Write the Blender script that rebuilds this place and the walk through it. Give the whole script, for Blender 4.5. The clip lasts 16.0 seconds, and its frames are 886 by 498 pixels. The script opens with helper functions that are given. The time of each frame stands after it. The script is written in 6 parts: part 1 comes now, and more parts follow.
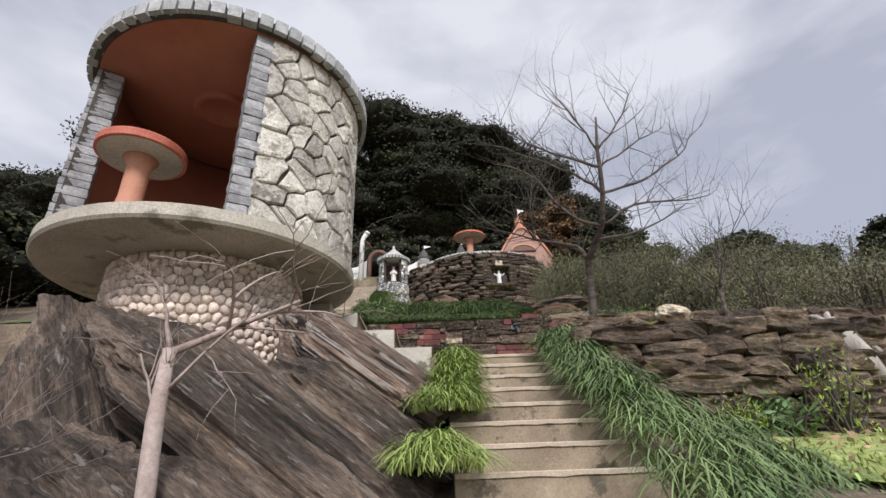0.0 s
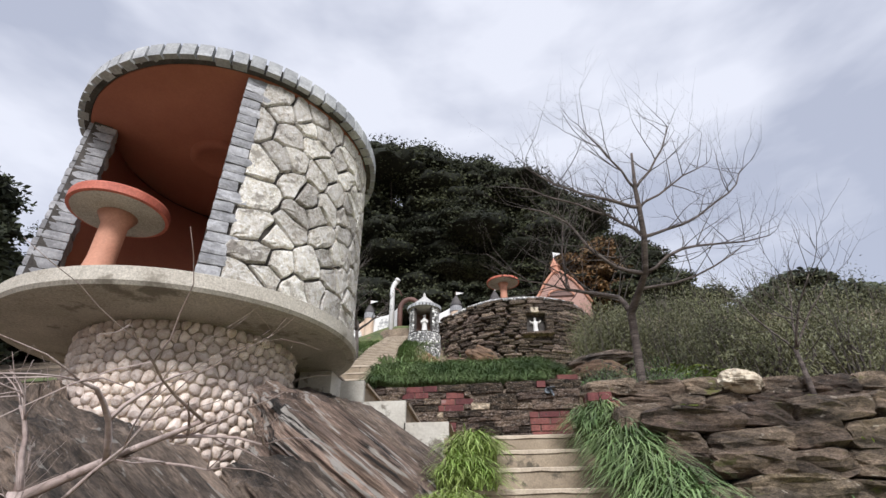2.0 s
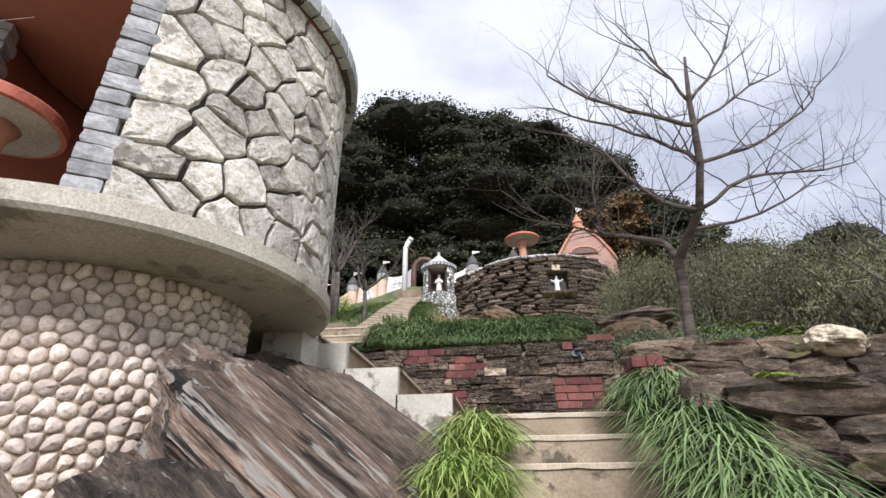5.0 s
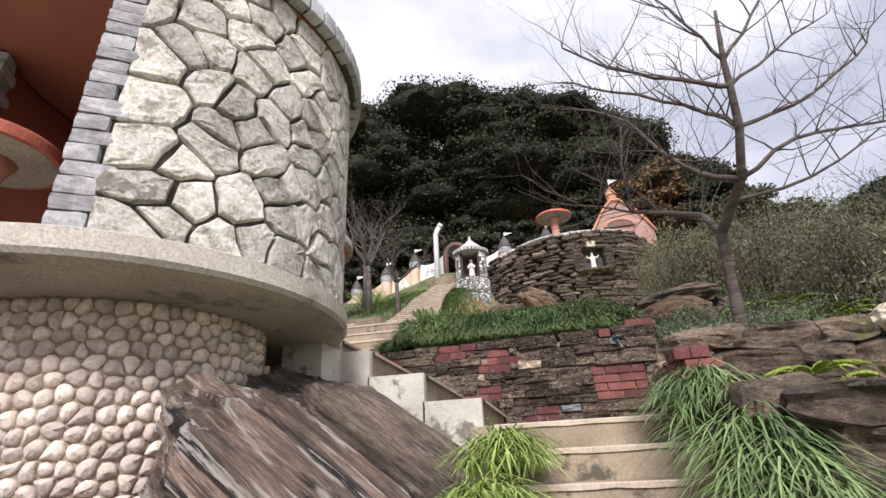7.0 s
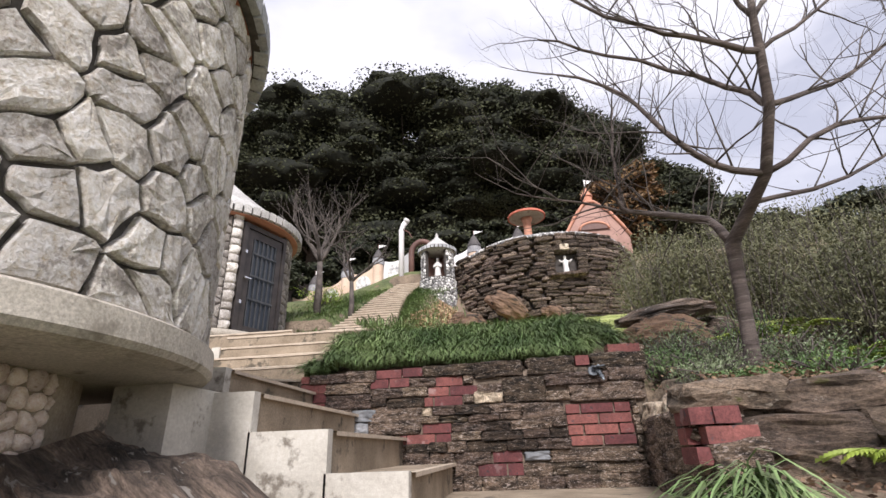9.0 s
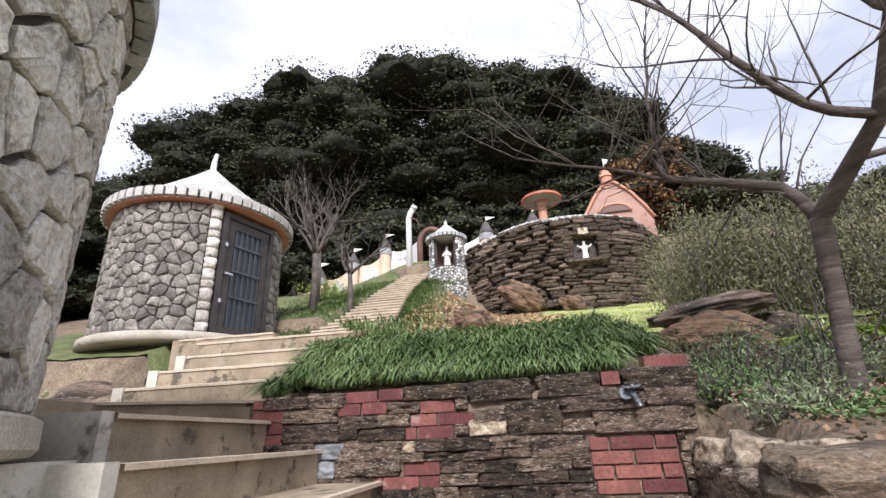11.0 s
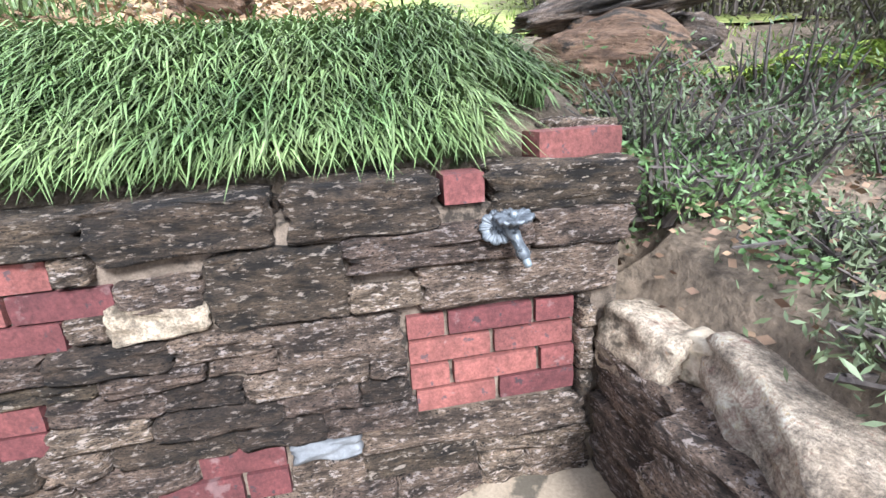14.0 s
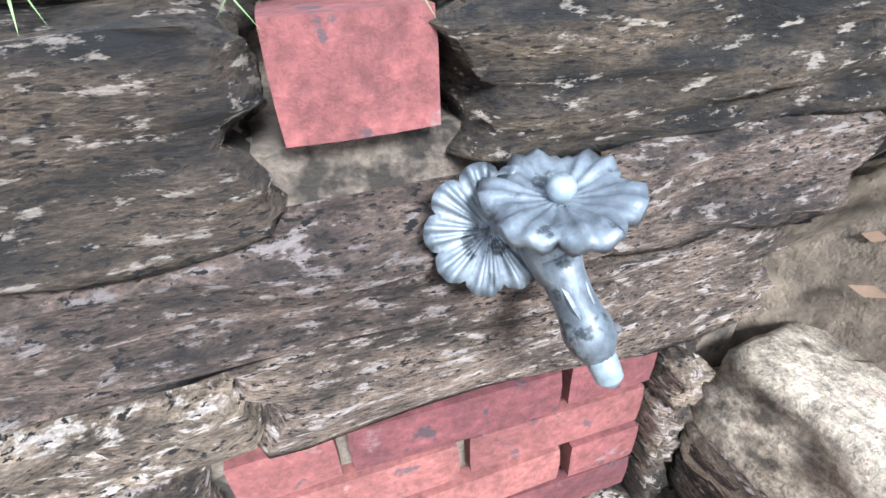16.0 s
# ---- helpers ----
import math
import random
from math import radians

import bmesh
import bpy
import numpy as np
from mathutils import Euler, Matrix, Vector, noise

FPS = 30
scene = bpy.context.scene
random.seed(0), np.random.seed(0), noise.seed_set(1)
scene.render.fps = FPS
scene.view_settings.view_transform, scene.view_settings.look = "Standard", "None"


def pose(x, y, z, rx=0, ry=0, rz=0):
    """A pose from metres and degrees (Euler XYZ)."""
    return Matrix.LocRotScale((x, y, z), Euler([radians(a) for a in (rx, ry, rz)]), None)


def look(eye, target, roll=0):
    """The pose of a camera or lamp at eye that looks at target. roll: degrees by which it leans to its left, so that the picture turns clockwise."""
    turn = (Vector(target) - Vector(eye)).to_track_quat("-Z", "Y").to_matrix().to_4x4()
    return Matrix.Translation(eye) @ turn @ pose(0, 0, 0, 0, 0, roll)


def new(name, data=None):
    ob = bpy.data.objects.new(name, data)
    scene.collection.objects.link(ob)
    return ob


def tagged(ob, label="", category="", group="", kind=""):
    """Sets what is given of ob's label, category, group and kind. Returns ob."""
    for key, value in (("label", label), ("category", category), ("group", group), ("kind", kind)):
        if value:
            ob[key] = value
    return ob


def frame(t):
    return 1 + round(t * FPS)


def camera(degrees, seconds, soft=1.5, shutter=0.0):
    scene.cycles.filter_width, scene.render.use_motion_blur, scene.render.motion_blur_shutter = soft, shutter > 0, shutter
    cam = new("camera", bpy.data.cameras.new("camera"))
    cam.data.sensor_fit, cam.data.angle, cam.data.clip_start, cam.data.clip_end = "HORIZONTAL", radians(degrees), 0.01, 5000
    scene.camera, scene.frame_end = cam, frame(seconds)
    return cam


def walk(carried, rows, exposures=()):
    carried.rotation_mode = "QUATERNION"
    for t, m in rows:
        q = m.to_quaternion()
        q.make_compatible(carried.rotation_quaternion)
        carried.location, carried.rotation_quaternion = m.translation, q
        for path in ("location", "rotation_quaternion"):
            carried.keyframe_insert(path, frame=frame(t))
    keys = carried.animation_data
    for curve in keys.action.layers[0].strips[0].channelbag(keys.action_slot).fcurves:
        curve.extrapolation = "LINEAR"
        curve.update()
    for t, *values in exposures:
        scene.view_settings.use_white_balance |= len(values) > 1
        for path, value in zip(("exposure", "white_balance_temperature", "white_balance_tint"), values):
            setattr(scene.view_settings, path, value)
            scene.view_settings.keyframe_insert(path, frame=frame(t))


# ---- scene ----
cam = camera(85.9, 16.0)
PATH = [
    (0, (-0.93, -7.306, -1.032), (-0.892, -5.488, -0.199), -2.0),
    (0.5, (-0.935, -7.053, -0.873), (-0.921, -5.258, 0.008), -1.6),
    (1, (-0.796, -6.901, -0.814), (-0.809, -5.125, 0.105), -1.5),
    (1.5, (-0.711, -6.798, -0.662), (-0.773, -5.051, 0.309), -1.4),
    (2, (-0.702, -6.767, -0.635), (-0.813, -5.037, 0.362), -0.9),
    (2.5, (-0.729, -6.649, -0.64), (-0.873, -4.919, 0.354), -0.3),
    (3, (-0.824, -6.435, -0.612), (-0.964, -4.703, 0.378), -0.4),
    (3.5, (-0.759, -6.358, -0.541), (-0.883, -4.597, 0.399), -1.0),
    (3.7, (-0.755, -6.277, -0.56), (-0.857, -4.513, 0.377), -1.8),
    (5.8, (-0.482, -5.288, -0.088), (-0.756, -3.491, 0.745), -1.0),
    (6, (-0.454, -5.228, -0.036), (-0.737, -3.441, 0.815), -1.6),
    (6.5, (-0.45, -5.501, -0.127), (-0.767, -3.707, 0.698), -2.6),
    (7, (-0.519, -5.497, -0.162), (-0.864, -3.698, 0.639), -3.0),
    (7.5, (-0.609, -5.276, 0.002), (-0.922, -3.465, 0.792), -3.2),
    (8, (-0.409, -5.026, 0.028), (-0.711, -3.215, 0.822), -2.4),
    (8.5, (-0.348, -4.751, 0.123), (-0.633, -2.936, 0.913), -1.9),
    (9, (-0.442, -4.442, 0.311), (-0.677, -2.617, 1.094), -2.1),
    (9.2, (-0.425, -4.385, 0.323), (-0.655, -2.561, 1.111), -2.0),
    (11.3, (-0.299, -3.342, 0.727), (-0.616, -1.499, 1.436), -2.7),
    (11.5, (-0.27, -3.251, 0.747), (-0.578, -1.39, 1.412), -2.6),
    (12, (-0.108, -2.899, 0.888), (-0.407, -1.011, 1.476), -2.6),
    (12.5, (-0.171, -2.602, 0.963), (-0.411, -0.656, 1.357), -2.8),
    (13, (-0.189, -2.223, 1.045), (-0.233, -0.228, 1.19), -3.5),
    (13.5, (-0.037, -1.766, 1.158), (0.096, 0.218, 0.949), -4.0),
    (14, (-0.101, -1.31, 1.252), (0.234, 0.574, 0.671), -3.6),
    (14.5, (-0.063, -0.987, 1.282), (0.402, 0.784, 0.477), -3.2),
    (15, (0.094, -0.602, 1.217), (0.52, 1.113, 0.281), -5.0),
    (15.5, (0.111, -0.441, 1.181), (0.545, 1.171, 0.079), -2.8),
    (16, (0.157, -0.356, 1.102), (0.616, 1.246, -0.004), -3.3),
]
walk(cam, [(t, look(eye, target, roll)) for t, eye, target, roll in PATH],
     ((0, 0.2, 6250, 13), (3.5, 0.5, 5950, 12), (7, 0.6, 6300, 16), (9, 0.65, 6300, 17), (12, 1.03, 6050, 15), (12.9, 1.28, 6500, 18), (13.6, 1.58, 5900, 15), (14.5, 2.0, 5450, 9), (16, 2.12, 5350, 8)))

# ---- world and light ----
world = bpy.data.worlds.new("overcast_sky")
scene.world = world
world.use_nodes = True
wn, wl = world.node_tree.nodes, world.node_tree.links
bg = wn["Background"]
sky = wn.new("ShaderNodeTexSky")
sky.sky_type, sky.sun_disc = "NISHITA", False
sky.sun_elevation, sky.sun_rotation = radians(37), radians(187)
coord = wn.new("ShaderNodeTexCoord")
wmap = wn.new("ShaderNodeMapping")
wmap.inputs["Scale"].default_value = (1.0, 1.0, 2.6)
cloud = wn.new("ShaderNodeTexNoise")
cloud.inputs["Scale"].default_value, cloud.inputs["Detail"].default_value, cloud.inputs["Roughness"].default_value = 2.3, 5, 0.5
cramp = wn.new("ShaderNodeValToRGB")
cramp.color_ramp.elements[0].position, cramp.color_ramp.elements[0].color = 0.38, (5.0, 5.2, 5.9, 1)
cramp.color_ramp.elements[1].position, cramp.color_ramp.elements[1].color = 0.62, (8.6, 8.6, 8.9, 1)
wmix = wn.new("ShaderNodeMix")
wmix.data_type = "RGBA"
wmix.inputs["Factor"].default_value = 0.88
wl.new(coord.outputs["Generated"], wmap.inputs["Vector"])
wl.new(wmap.outputs["Vector"], cloud.inputs["Vector"])
wl.new(cloud.outputs["Fac"], cramp.inputs["Fac"])
wl.new(sky.outputs["Color"], wmix.inputs["A"])
wl.new(cramp.outputs["Color"], wmix.inputs["B"])
wl.new(wmix.outputs["Result"], bg.inputs["Color"])
bg.inputs["Strength"].default_value = 0.088
sun = new("sun", bpy.data.lights.new("sun", "SUN"))
sun.data.energy, sun.data.angle, sun.data.color = 2.9, radians(16), (1.0, 0.96, 0.9)
sun.matrix_world = look((2, -15, 11.5), (0, 0, 0))


# ---- helpers of this scene ----
class MB:
    """Collects vertices and faces of one mesh."""

    def __init__(self):
        self.v, self.f = [], []

    def add(self, verts, faces):
        n = len(self.v)
        self.v += [tuple(p) for p in verts]
        self.f += [tuple(n + i for i in f) for f in faces]
        return self

    def box(self, x0, x1, y0, y1, z0, z1):
        v = [(x, y, z) for z in (z0, z1) for y in (y0, y1) for x in (x0, x1)]
        return self.add(v, [(0, 2, 3, 1), (4, 5, 7, 6), (0, 1, 5, 4), (2, 6, 7, 3), (0, 4, 6, 2), (1, 3, 7, 5)])

    def tube(self, pts, rad, sides=6, cap=True):
        pts = [Vector(p) for p in pts]
        rings, up = [], None
        for i, p in enumerate(pts):
            d = (pts[min(i + 1, len(pts) - 1)] - pts[max(i - 1, 0)]).normalized()
            if up is None:
                up = d.orthogonal().normalized()
            up = (up - d * up.dot(d)).normalized()
            side = d.cross(up)
            rings.append([p + (up * math.cos(a) + side * math.sin(a)) * rad[i] for a in (2 * math.pi * k / sides for k in range(sides))])
        faces = [(i * sides + k, i * sides + (k + 1) % sides, (i + 1) * sides + (k + 1) % sides, (i + 1) * sides + k)
                 for i in range(len(pts) - 1) for k in range(sides)]
        if cap:
            faces += [tuple(reversed(range(sides))), tuple((len(pts) - 1) * sides + k for k in range(sides))]
        return self.add([q for r in rings for q in r], faces)

    def lathe(self, profile, cx, cy, sides=40, a0=0.0, a1=360.0, closed=False):
        """Turns (radius, z) pairs about the upright axis at cx, cy, from a0 to a1 degrees."""
        full = abs(a1 - a0) >= 359.9
        n = sides if full else sides + 1
        v = [(cx + r * math.cos(a), cy + r * math.sin(a), z) for a in (radians(a0 + (a1 - a0) * k / sides) for k in range(n)) for r, z in profile]
        m = len(profile)
        f = []
        for k in range(sides):
            for i in range(m if closed else m - 1):
                a, b = k * m, ((k + 1) % n) * m
                f.append((a + i, b + i, b + (i + 1) % m, a + (i + 1) % m))
        if closed and not full:
            f += [tuple(range(m)), tuple((n - 1) * m + i for i in reversed(range(m)))]
        return self.add(v, f)

    def mesh(self, name, smooth=False):
        me = bpy.data.meshes.new(name)
        me.from_pydata(self.v, [], self.f)
        me.update()
        if smooth:
            me.polygons.foreach_set("use_smooth", [True] * len(me.polygons))
        return me


def placed(ob):
    m = ob.matrix_basis.copy()
    return placed(ob.parent) @ ob.matrix_parent_inverse @ m if ob.parent else m


def part(name, mb, material, parent=None, label="", smooth=False):
    """Links a mesh, given in world places, as ONE object under a thing or a part."""
    me = mb if isinstance(mb, bpy.types.Mesh) else mb.mesh(name, smooth)
    ob = new(name, me)
    if not me.materials:
        me.materials.append(material)
    if parent is not None:
        ob.parent = parent
        ob.matrix_parent_inverse = placed(parent).inverted()
    return tagged(ob, label)


def thing(name, base, label, category, group="", kind=""):
    ob = new(name)
    ob.empty_display_size = 0.1
    ob.matrix_basis = Matrix.Translation(base)
    return tagged(ob, label, category, group, kind)


def structure(name, mb, material, label="", smooth=False):
    return tagged(part(name, mb, material, None, label, smooth), kind="structure")


def smooth01(t):
    t = min(max(t, 0.0), 1.0)
    return t * t * (3 - 2 * t)


def fast_mesh(name, verts, faces, material, smooth=False):
    me = bpy.data.meshes.new(name)
    me.from_pydata(verts.reshape(-1, 3).tolist(), [], faces)
    me.update()
    if smooth:
        me.polygons.foreach_set("use_smooth", [True] * len(me.polygons))
    me.materials.append(material)
    return me


# ---- materials ----
def surf(name, c1, c2, scale=4.0, fine=28.0, rough=0.85, bump=0.35, c3=None, spots=9.0, cut=0.6, stretch=(1, 1, 1), vary=0.0, metal=0.0, island=False, depth=0.02, finemix=0.35, c4=None, local=False, micro=0.0):
    """A surface of two colours in large patches with a fine grain, spots of a third and fourth colour, and a relief."""
    m = bpy.data.materials.new(name)
    m.use_nodes = True
    n, l = m.node_tree.nodes, m.node_tree.links
    b = n["Principled BSDF"]
    geo = n.new("ShaderNodeNewGeometry")
    mp = n.new("ShaderNodeMapping")
    mp.inputs["Scale"].default_value = stretch
    l.new(n.new("ShaderNodeTexCoord").outputs["Object"] if local else geo.outputs["Position"], mp.inputs["Vector"])

    def noise_at(s, detail=6, r=0.6):
        t = n.new("ShaderNodeTexNoise")
        t.inputs["Scale"].default_value, t.inputs["Detail"].default_value, t.inputs["Roughness"].default_value = s, detail, r
        l.new(mp.outputs["Vector"], t.inputs["Vector"])
        return t.outputs["Fac"]

    def ramp(fac, a, ca, z, cz):
        r = n.new("ShaderNodeValToRGB")
        r.color_ramp.elements[0].position, r.color_ramp.elements[0].color = a, (*ca, 1)
        r.color_ramp.elements[1].position, r.color_ramp.elements[1].color = z, (*cz, 1)
        l.new(fac, r.inputs["Fac"])
        return r.outputs["Color"]

    def blend(kind, fac, a, bb):
        x = n.new("ShaderNodeMix")
        x.data_type, x.blend_type = "RGBA", kind
        for key, val in (("Factor", fac), ("A", a), ("B", bb)):
            if isinstance(val, (int, float)):
                x.inputs[key].default_value = val
            else:
                l.new(val, x.inputs[key])
        return x.outputs["Result"]

    big, small = noise_at(scale), noise_at(fine, 8, 0.7)
    col = ramp(big, 0.36, c1, 0.64, c2)
    col = blend("OVERLAY", finemix, col, ramp(small, 0.3, (0.12, 0.12, 0.12), 0.7, (0.88, 0.88, 0.88)))
    grain = noise_at(micro, 6, 0.75) if micro else None
    if micro:
        col = blend("OVERLAY", 0.6 if finemix > 0.5 else 0.3, col, ramp(grain, 0.34, (0.05, 0.05, 0.05), 0.66, (0.95, 0.95, 0.95)))
    if c3:
        col = blend("MIX", ramp(noise_at(spots, 5, 0.65), cut, (0, 0, 0), cut + 0.06, (1, 1, 1)), col, ramp(small, 0.3, tuple(0.7 * v for v in c3), 0.7, c3))
    if c4:
        col = blend("MIX", ramp(noise_at(spots * 2.7, 4, 0.6), cut + 0.02, (0, 0, 0), cut + 0.06, (1, 1, 1)), col, ramp(small, 0.3, tuple(0.7 * v for v in c4), 0.7, c4))
    if vary:
        h = n.new("ShaderNodeHueSaturation")
        info = n.new("ShaderNodeObjectInfo")
        src = geo.outputs["Random Per Island"] if island else info.outputs["Random"]
        mr = n.new("ShaderNodeMapRange")
        mr.inputs["To Min"].default_value, mr.inputs["To Max"].default_value = 1 - vary, 1 + vary
        l.new(src, mr.inputs["Value"])
        l.new(mr.outputs["Result"], h.inputs["Value"])
        hr = n.new("ShaderNodeMath")
        hr.operation = "MULTIPLY_ADD"
        hr.inputs[1].default_value, hr.inputs[2].default_value = 0.05 * vary, 0.5 - 0.025 * vary
        l.new(src, hr.inputs[0])
        l.new(hr.outputs["Value"], h.inputs["Hue"])
        l.new(col, h.inputs["Color"])
        col = h.outputs["Color"]
    l.new(col, b.inputs["Base Color"])
    b.inputs["Roughness"].default_value, b.inputs["Metallic"].default_value = rough, metal
    if bump:
        s1 = n.new("ShaderNodeMath")
        s1.operation = "MULTIPLY_ADD"
        s1.inputs[1].default_value = 0.5
        l.new(small, s1.inputs[0])
        l.new(big, s1.inputs[2])
        if micro:
            s2 = n.new("ShaderNodeMath")
            s2.operation = "MULTIPLY_ADD"
            s2.inputs[1].default_value = 0.3
            l.new(grain, s2.inputs[0])
            l.new(s1.outputs["Value"], s2.inputs[2])
            s1 = s2
        bp = n.new("ShaderNodeBump")
        bp.inputs["Strength"].default_value, bp.inputs["Distance"].default_value = bump, depth
        l.new(s1.outputs["Value"], bp.inputs["Height"])
        l.new(bp.outputs["Normal"], b.inputs["Normal"])
    return m


M_WHITE_STONE = surf("pale_fieldstone", (0.5, 0.465, 0.41), (0.78, 0.74, 0.67), 4, 26, 0.9, 1.0, c3=(0.36, 0.325, 0.28), spots=6, cut=0.58, vary=0.3, depth=0.04, finemix=0.6, micro=45)
M_PEBBLE = surf("cream_cobble", (0.62, 0.51, 0.43), (0.82, 0.71, 0.63), 8, 60, 0.85, 0.5, c3=(0.5, 0.39, 0.3), spots=34, cut=0.62, vary=0.26, micro=140)
M_BOULDER_WALL = surf("grey_brown_fieldstone", (0.13, 0.115, 0.1), (0.31, 0.285, 0.255), 6, 40, 0.9, 0.9, c3=(0.5, 0.48, 0.44), spots=9, cut=0.6, vary=0.4, depth=0.03, finemix=0.7, micro=90)
M_JOINT = surf("dark_mortar", (0.05, 0.044, 0.04), (0.1, 0.09, 0.08), 8, 60, 0.95, 0.5)
M_JOINT_LIGHT = surf("pebble_mortar", (0.28, 0.23, 0.17), (0.4, 0.34, 0.26), 8, 60, 0.95, 0.5)
M_GREY_BLOCK = surf("grey_stone_block", (0.24, 0.24, 0.25), (0.4, 0.4, 0.41), 8, 50, 0.9, 0.5, vary=0.25)
M_RIM = surf("rim_brick_grey", (0.34, 0.35, 0.36), (0.5, 0.51, 0.51), 6, 40, 0.85, 0.3, vary=0.2)
M_ORANGE = surf("terracotta_plaster", (0.36, 0.125, 0.075), (0.41, 0.15, 0.09), 2, 50, 0.8, 0.12, finemix=0.12)
M_ORANGE_LIGHT = surf("salmon_plaster", (0.52, 0.24, 0.155), (0.6, 0.3, 0.2), 3, 50, 0.75, 0.12, finemix=0.2)
M_REDTILE = surf("red_tile_edge", (0.42, 0.11, 0.07), (0.55, 0.17, 0.11), 6, 50, 0.7, 0.2, vary=0.2)
M_CONCRETE = surf("old_concrete", (0.36, 0.325, 0.265), (0.5, 0.46, 0.39), 2.0, 60, 0.9, 0.25, c3=(0.27, 0.24, 0.19), spots=2.5, cut=0.58, micro=90)
M_STEP = surf("weathered_step_concrete", (0.23, 0.183, 0.126), (0.385, 0.312, 0.225), 3, 70, 0.9, 0.3, c3=(0.13, 0.11, 0.08), spots=4, cut=0.57)
M_NOSING = surf("worn_step_edge", (0.46, 0.38, 0.29), (0.58, 0.49, 0.38), 6, 70, 0.9, 0.2)
M_STRINGER = surf("chalky_render", (0.42, 0.39, 0.33), (0.6, 0.57, 0.5), 3, 50, 0.9, 0.35, c3=(0.24, 0.21, 0.17), spots=3.5, cut=0.56, finemix=0.2)
M_ROCK = surf("dark_foliated_rock", (0.034, 0.027, 0.021), (0.33, 0.245, 0.185), 2.6, 15, 0.75, 1.0, c3=(0.4, 0.31, 0.24), spots=5.0, cut=0.6, stretch=(0.35, 1.6, 2.8), depth=0.12, finemix=1.0, c4=(0.45, 0.41, 0.36), local=True, micro=50)
M_ROCK_PINK = surf("pink_streaked_rock", (0.1, 0.068, 0.05), (0.5, 0.36, 0.28), 2.4, 14, 0.8, 1.0, c3=(0.03, 0.024, 0.02), spots=3.5, cut=0.54, stretch=(0.2, 1.5, 2.6), depth=0.12, finemix=1.0, c4=(0.6, 0.55, 0.49), local=True, micro=50)
M_ROCK_RED = surf("rusty_bedrock", (0.11, 0.066, 0.04), (0.26, 0.165, 0.105), 3, 18, 0.85, 1.0, c3=(0.05, 0.04, 0.03), spots=4, cut=0.54, stretch=(0.5, 1.5, 2.5), depth=0.06, finemix=0.8, local=True)
M_SCHIST = surf("brown_schist", (0.045, 0.03, 0.02), (0.37, 0.265, 0.19), 9, 50, 0.88, 1.0, c3=(0.74, 0.62, 0.54), spots=36, cut=0.555, stretch=(0.9, 1, 2.9), vary=0.4, depth=0.09, finemix=1.0, c4=(0.018, 0.013, 0.01), micro=140)
M_SCHIST_DARK = surf("mossy_schist", (0.014, 0.01, 0.006), (0.15, 0.105, 0.068), 9, 50, 0.9, 1.0, c3=(0.58, 0.48, 0.39), spots=30, cut=0.57, stretch=(0.9, 1, 2.9), vary=0.35, depth=0.09, finemix=1.0, c4=(0.012, 0.009, 0.007), micro=140)
M_DRYSTONE = surf("rock_wall_stone", (0.06, 0.045, 0.033), (0.24, 0.175, 0.125), 3.5, 20, 0.9, 1.0, c3=(0.15, 0.14, 0.05), spots=4, cut=0.62, stretch=(1, 1, 2.4), vary=0.45, depth=0.06, finemix=0.9, c4=(0.42, 0.36, 0.29), micro=70)
M_PALE_ROCK = surf("pale_capping_rock", (0.46, 0.38, 0.28), (0.68, 0.6, 0.47), 3, 20, 0.85, 0.9, c3=(0.2, 0.16, 0.11), spots=4.5, cut=0.56, depth=0.03, vary=0.15, finemix=0.6)
M_TAN_ROCK = surf("tan_boulder", (0.3, 0.235, 0.165), (0.6, 0.5, 0.38), 5, 26, 0.85, 1.0, c3=(0.12, 0.095, 0.065), spots=6, cut=0.61, depth=0.04, vary=0.15, finemix=0.9, micro=120)
M_SLATE = surf("blue_slate", (0.14, 0.15, 0.16), (0.26, 0.27, 0.28), 6, 30, 0.7, 0.5, vary=0.2)
M_BRICK = surf("red_clay_brick", (0.115, 0.037, 0.035), (0.19, 0.062, 0.056), 6, 50, 0.85, 0.5, c3=(0.27, 0.16, 0.15), spots=9, cut=0.6, vary=0.36, finemix=0.45, depth=0.012, c4=(0.085, 0.05, 0.054), micro=90)
M_MORTAR = surf("lime_mortar", (0.11, 0.085, 0.062), (0.26, 0.205, 0.155), 7, 60, 0.95, 0.8, c3=(0.05, 0.04, 0.03), spots=6, cut=0.54, micro=160)
M_SOIL = surf("leaf_litter_ground", (0.13, 0.1, 0.07), (0.26, 0.2, 0.14), 3, 30, 0.95, 1.0, c3=(0.1, 0.115, 0.045), spots=3, cut=0.62, finemix=0.75, depth=0.04)
M_LEAFLITTER = surf("dry_leaf", (0.3, 0.2, 0.11), (0.5, 0.36, 0.22), 4, 30, 0.8, 0.1, vary=0.35, island=True)
M_DEADLEAF = surf("brown_dead_leaf", (0.13, 0.08, 0.05), (0.27, 0.175, 0.11), 4, 30, 0.8, 0.1, vary=0.4, island=True)
M_GRASS = surf("strap_grass", (0.09, 0.15, 0.05), (0.235, 0.315, 0.12), 2, 30, 0.5, 0.0, vary=0.5, island=True, finemix=0.1)
M_GRASS_LIGHT = surf("lime_grass", (0.23, 0.32, 0.07), (0.36, 0.44, 0.13), 2, 30, 0.45, 0.0, vary=0.4, island=True, finemix=0.1)
M_LAWN = surf("moss_lawn", (0.26, 0.31, 0.085), (0.4, 0.44, 0.15), 1.5, 26, 0.9, 0.9, c3=(0.3, 0.25, 0.15), spots=4, cut=0.55, finemix=0.6)
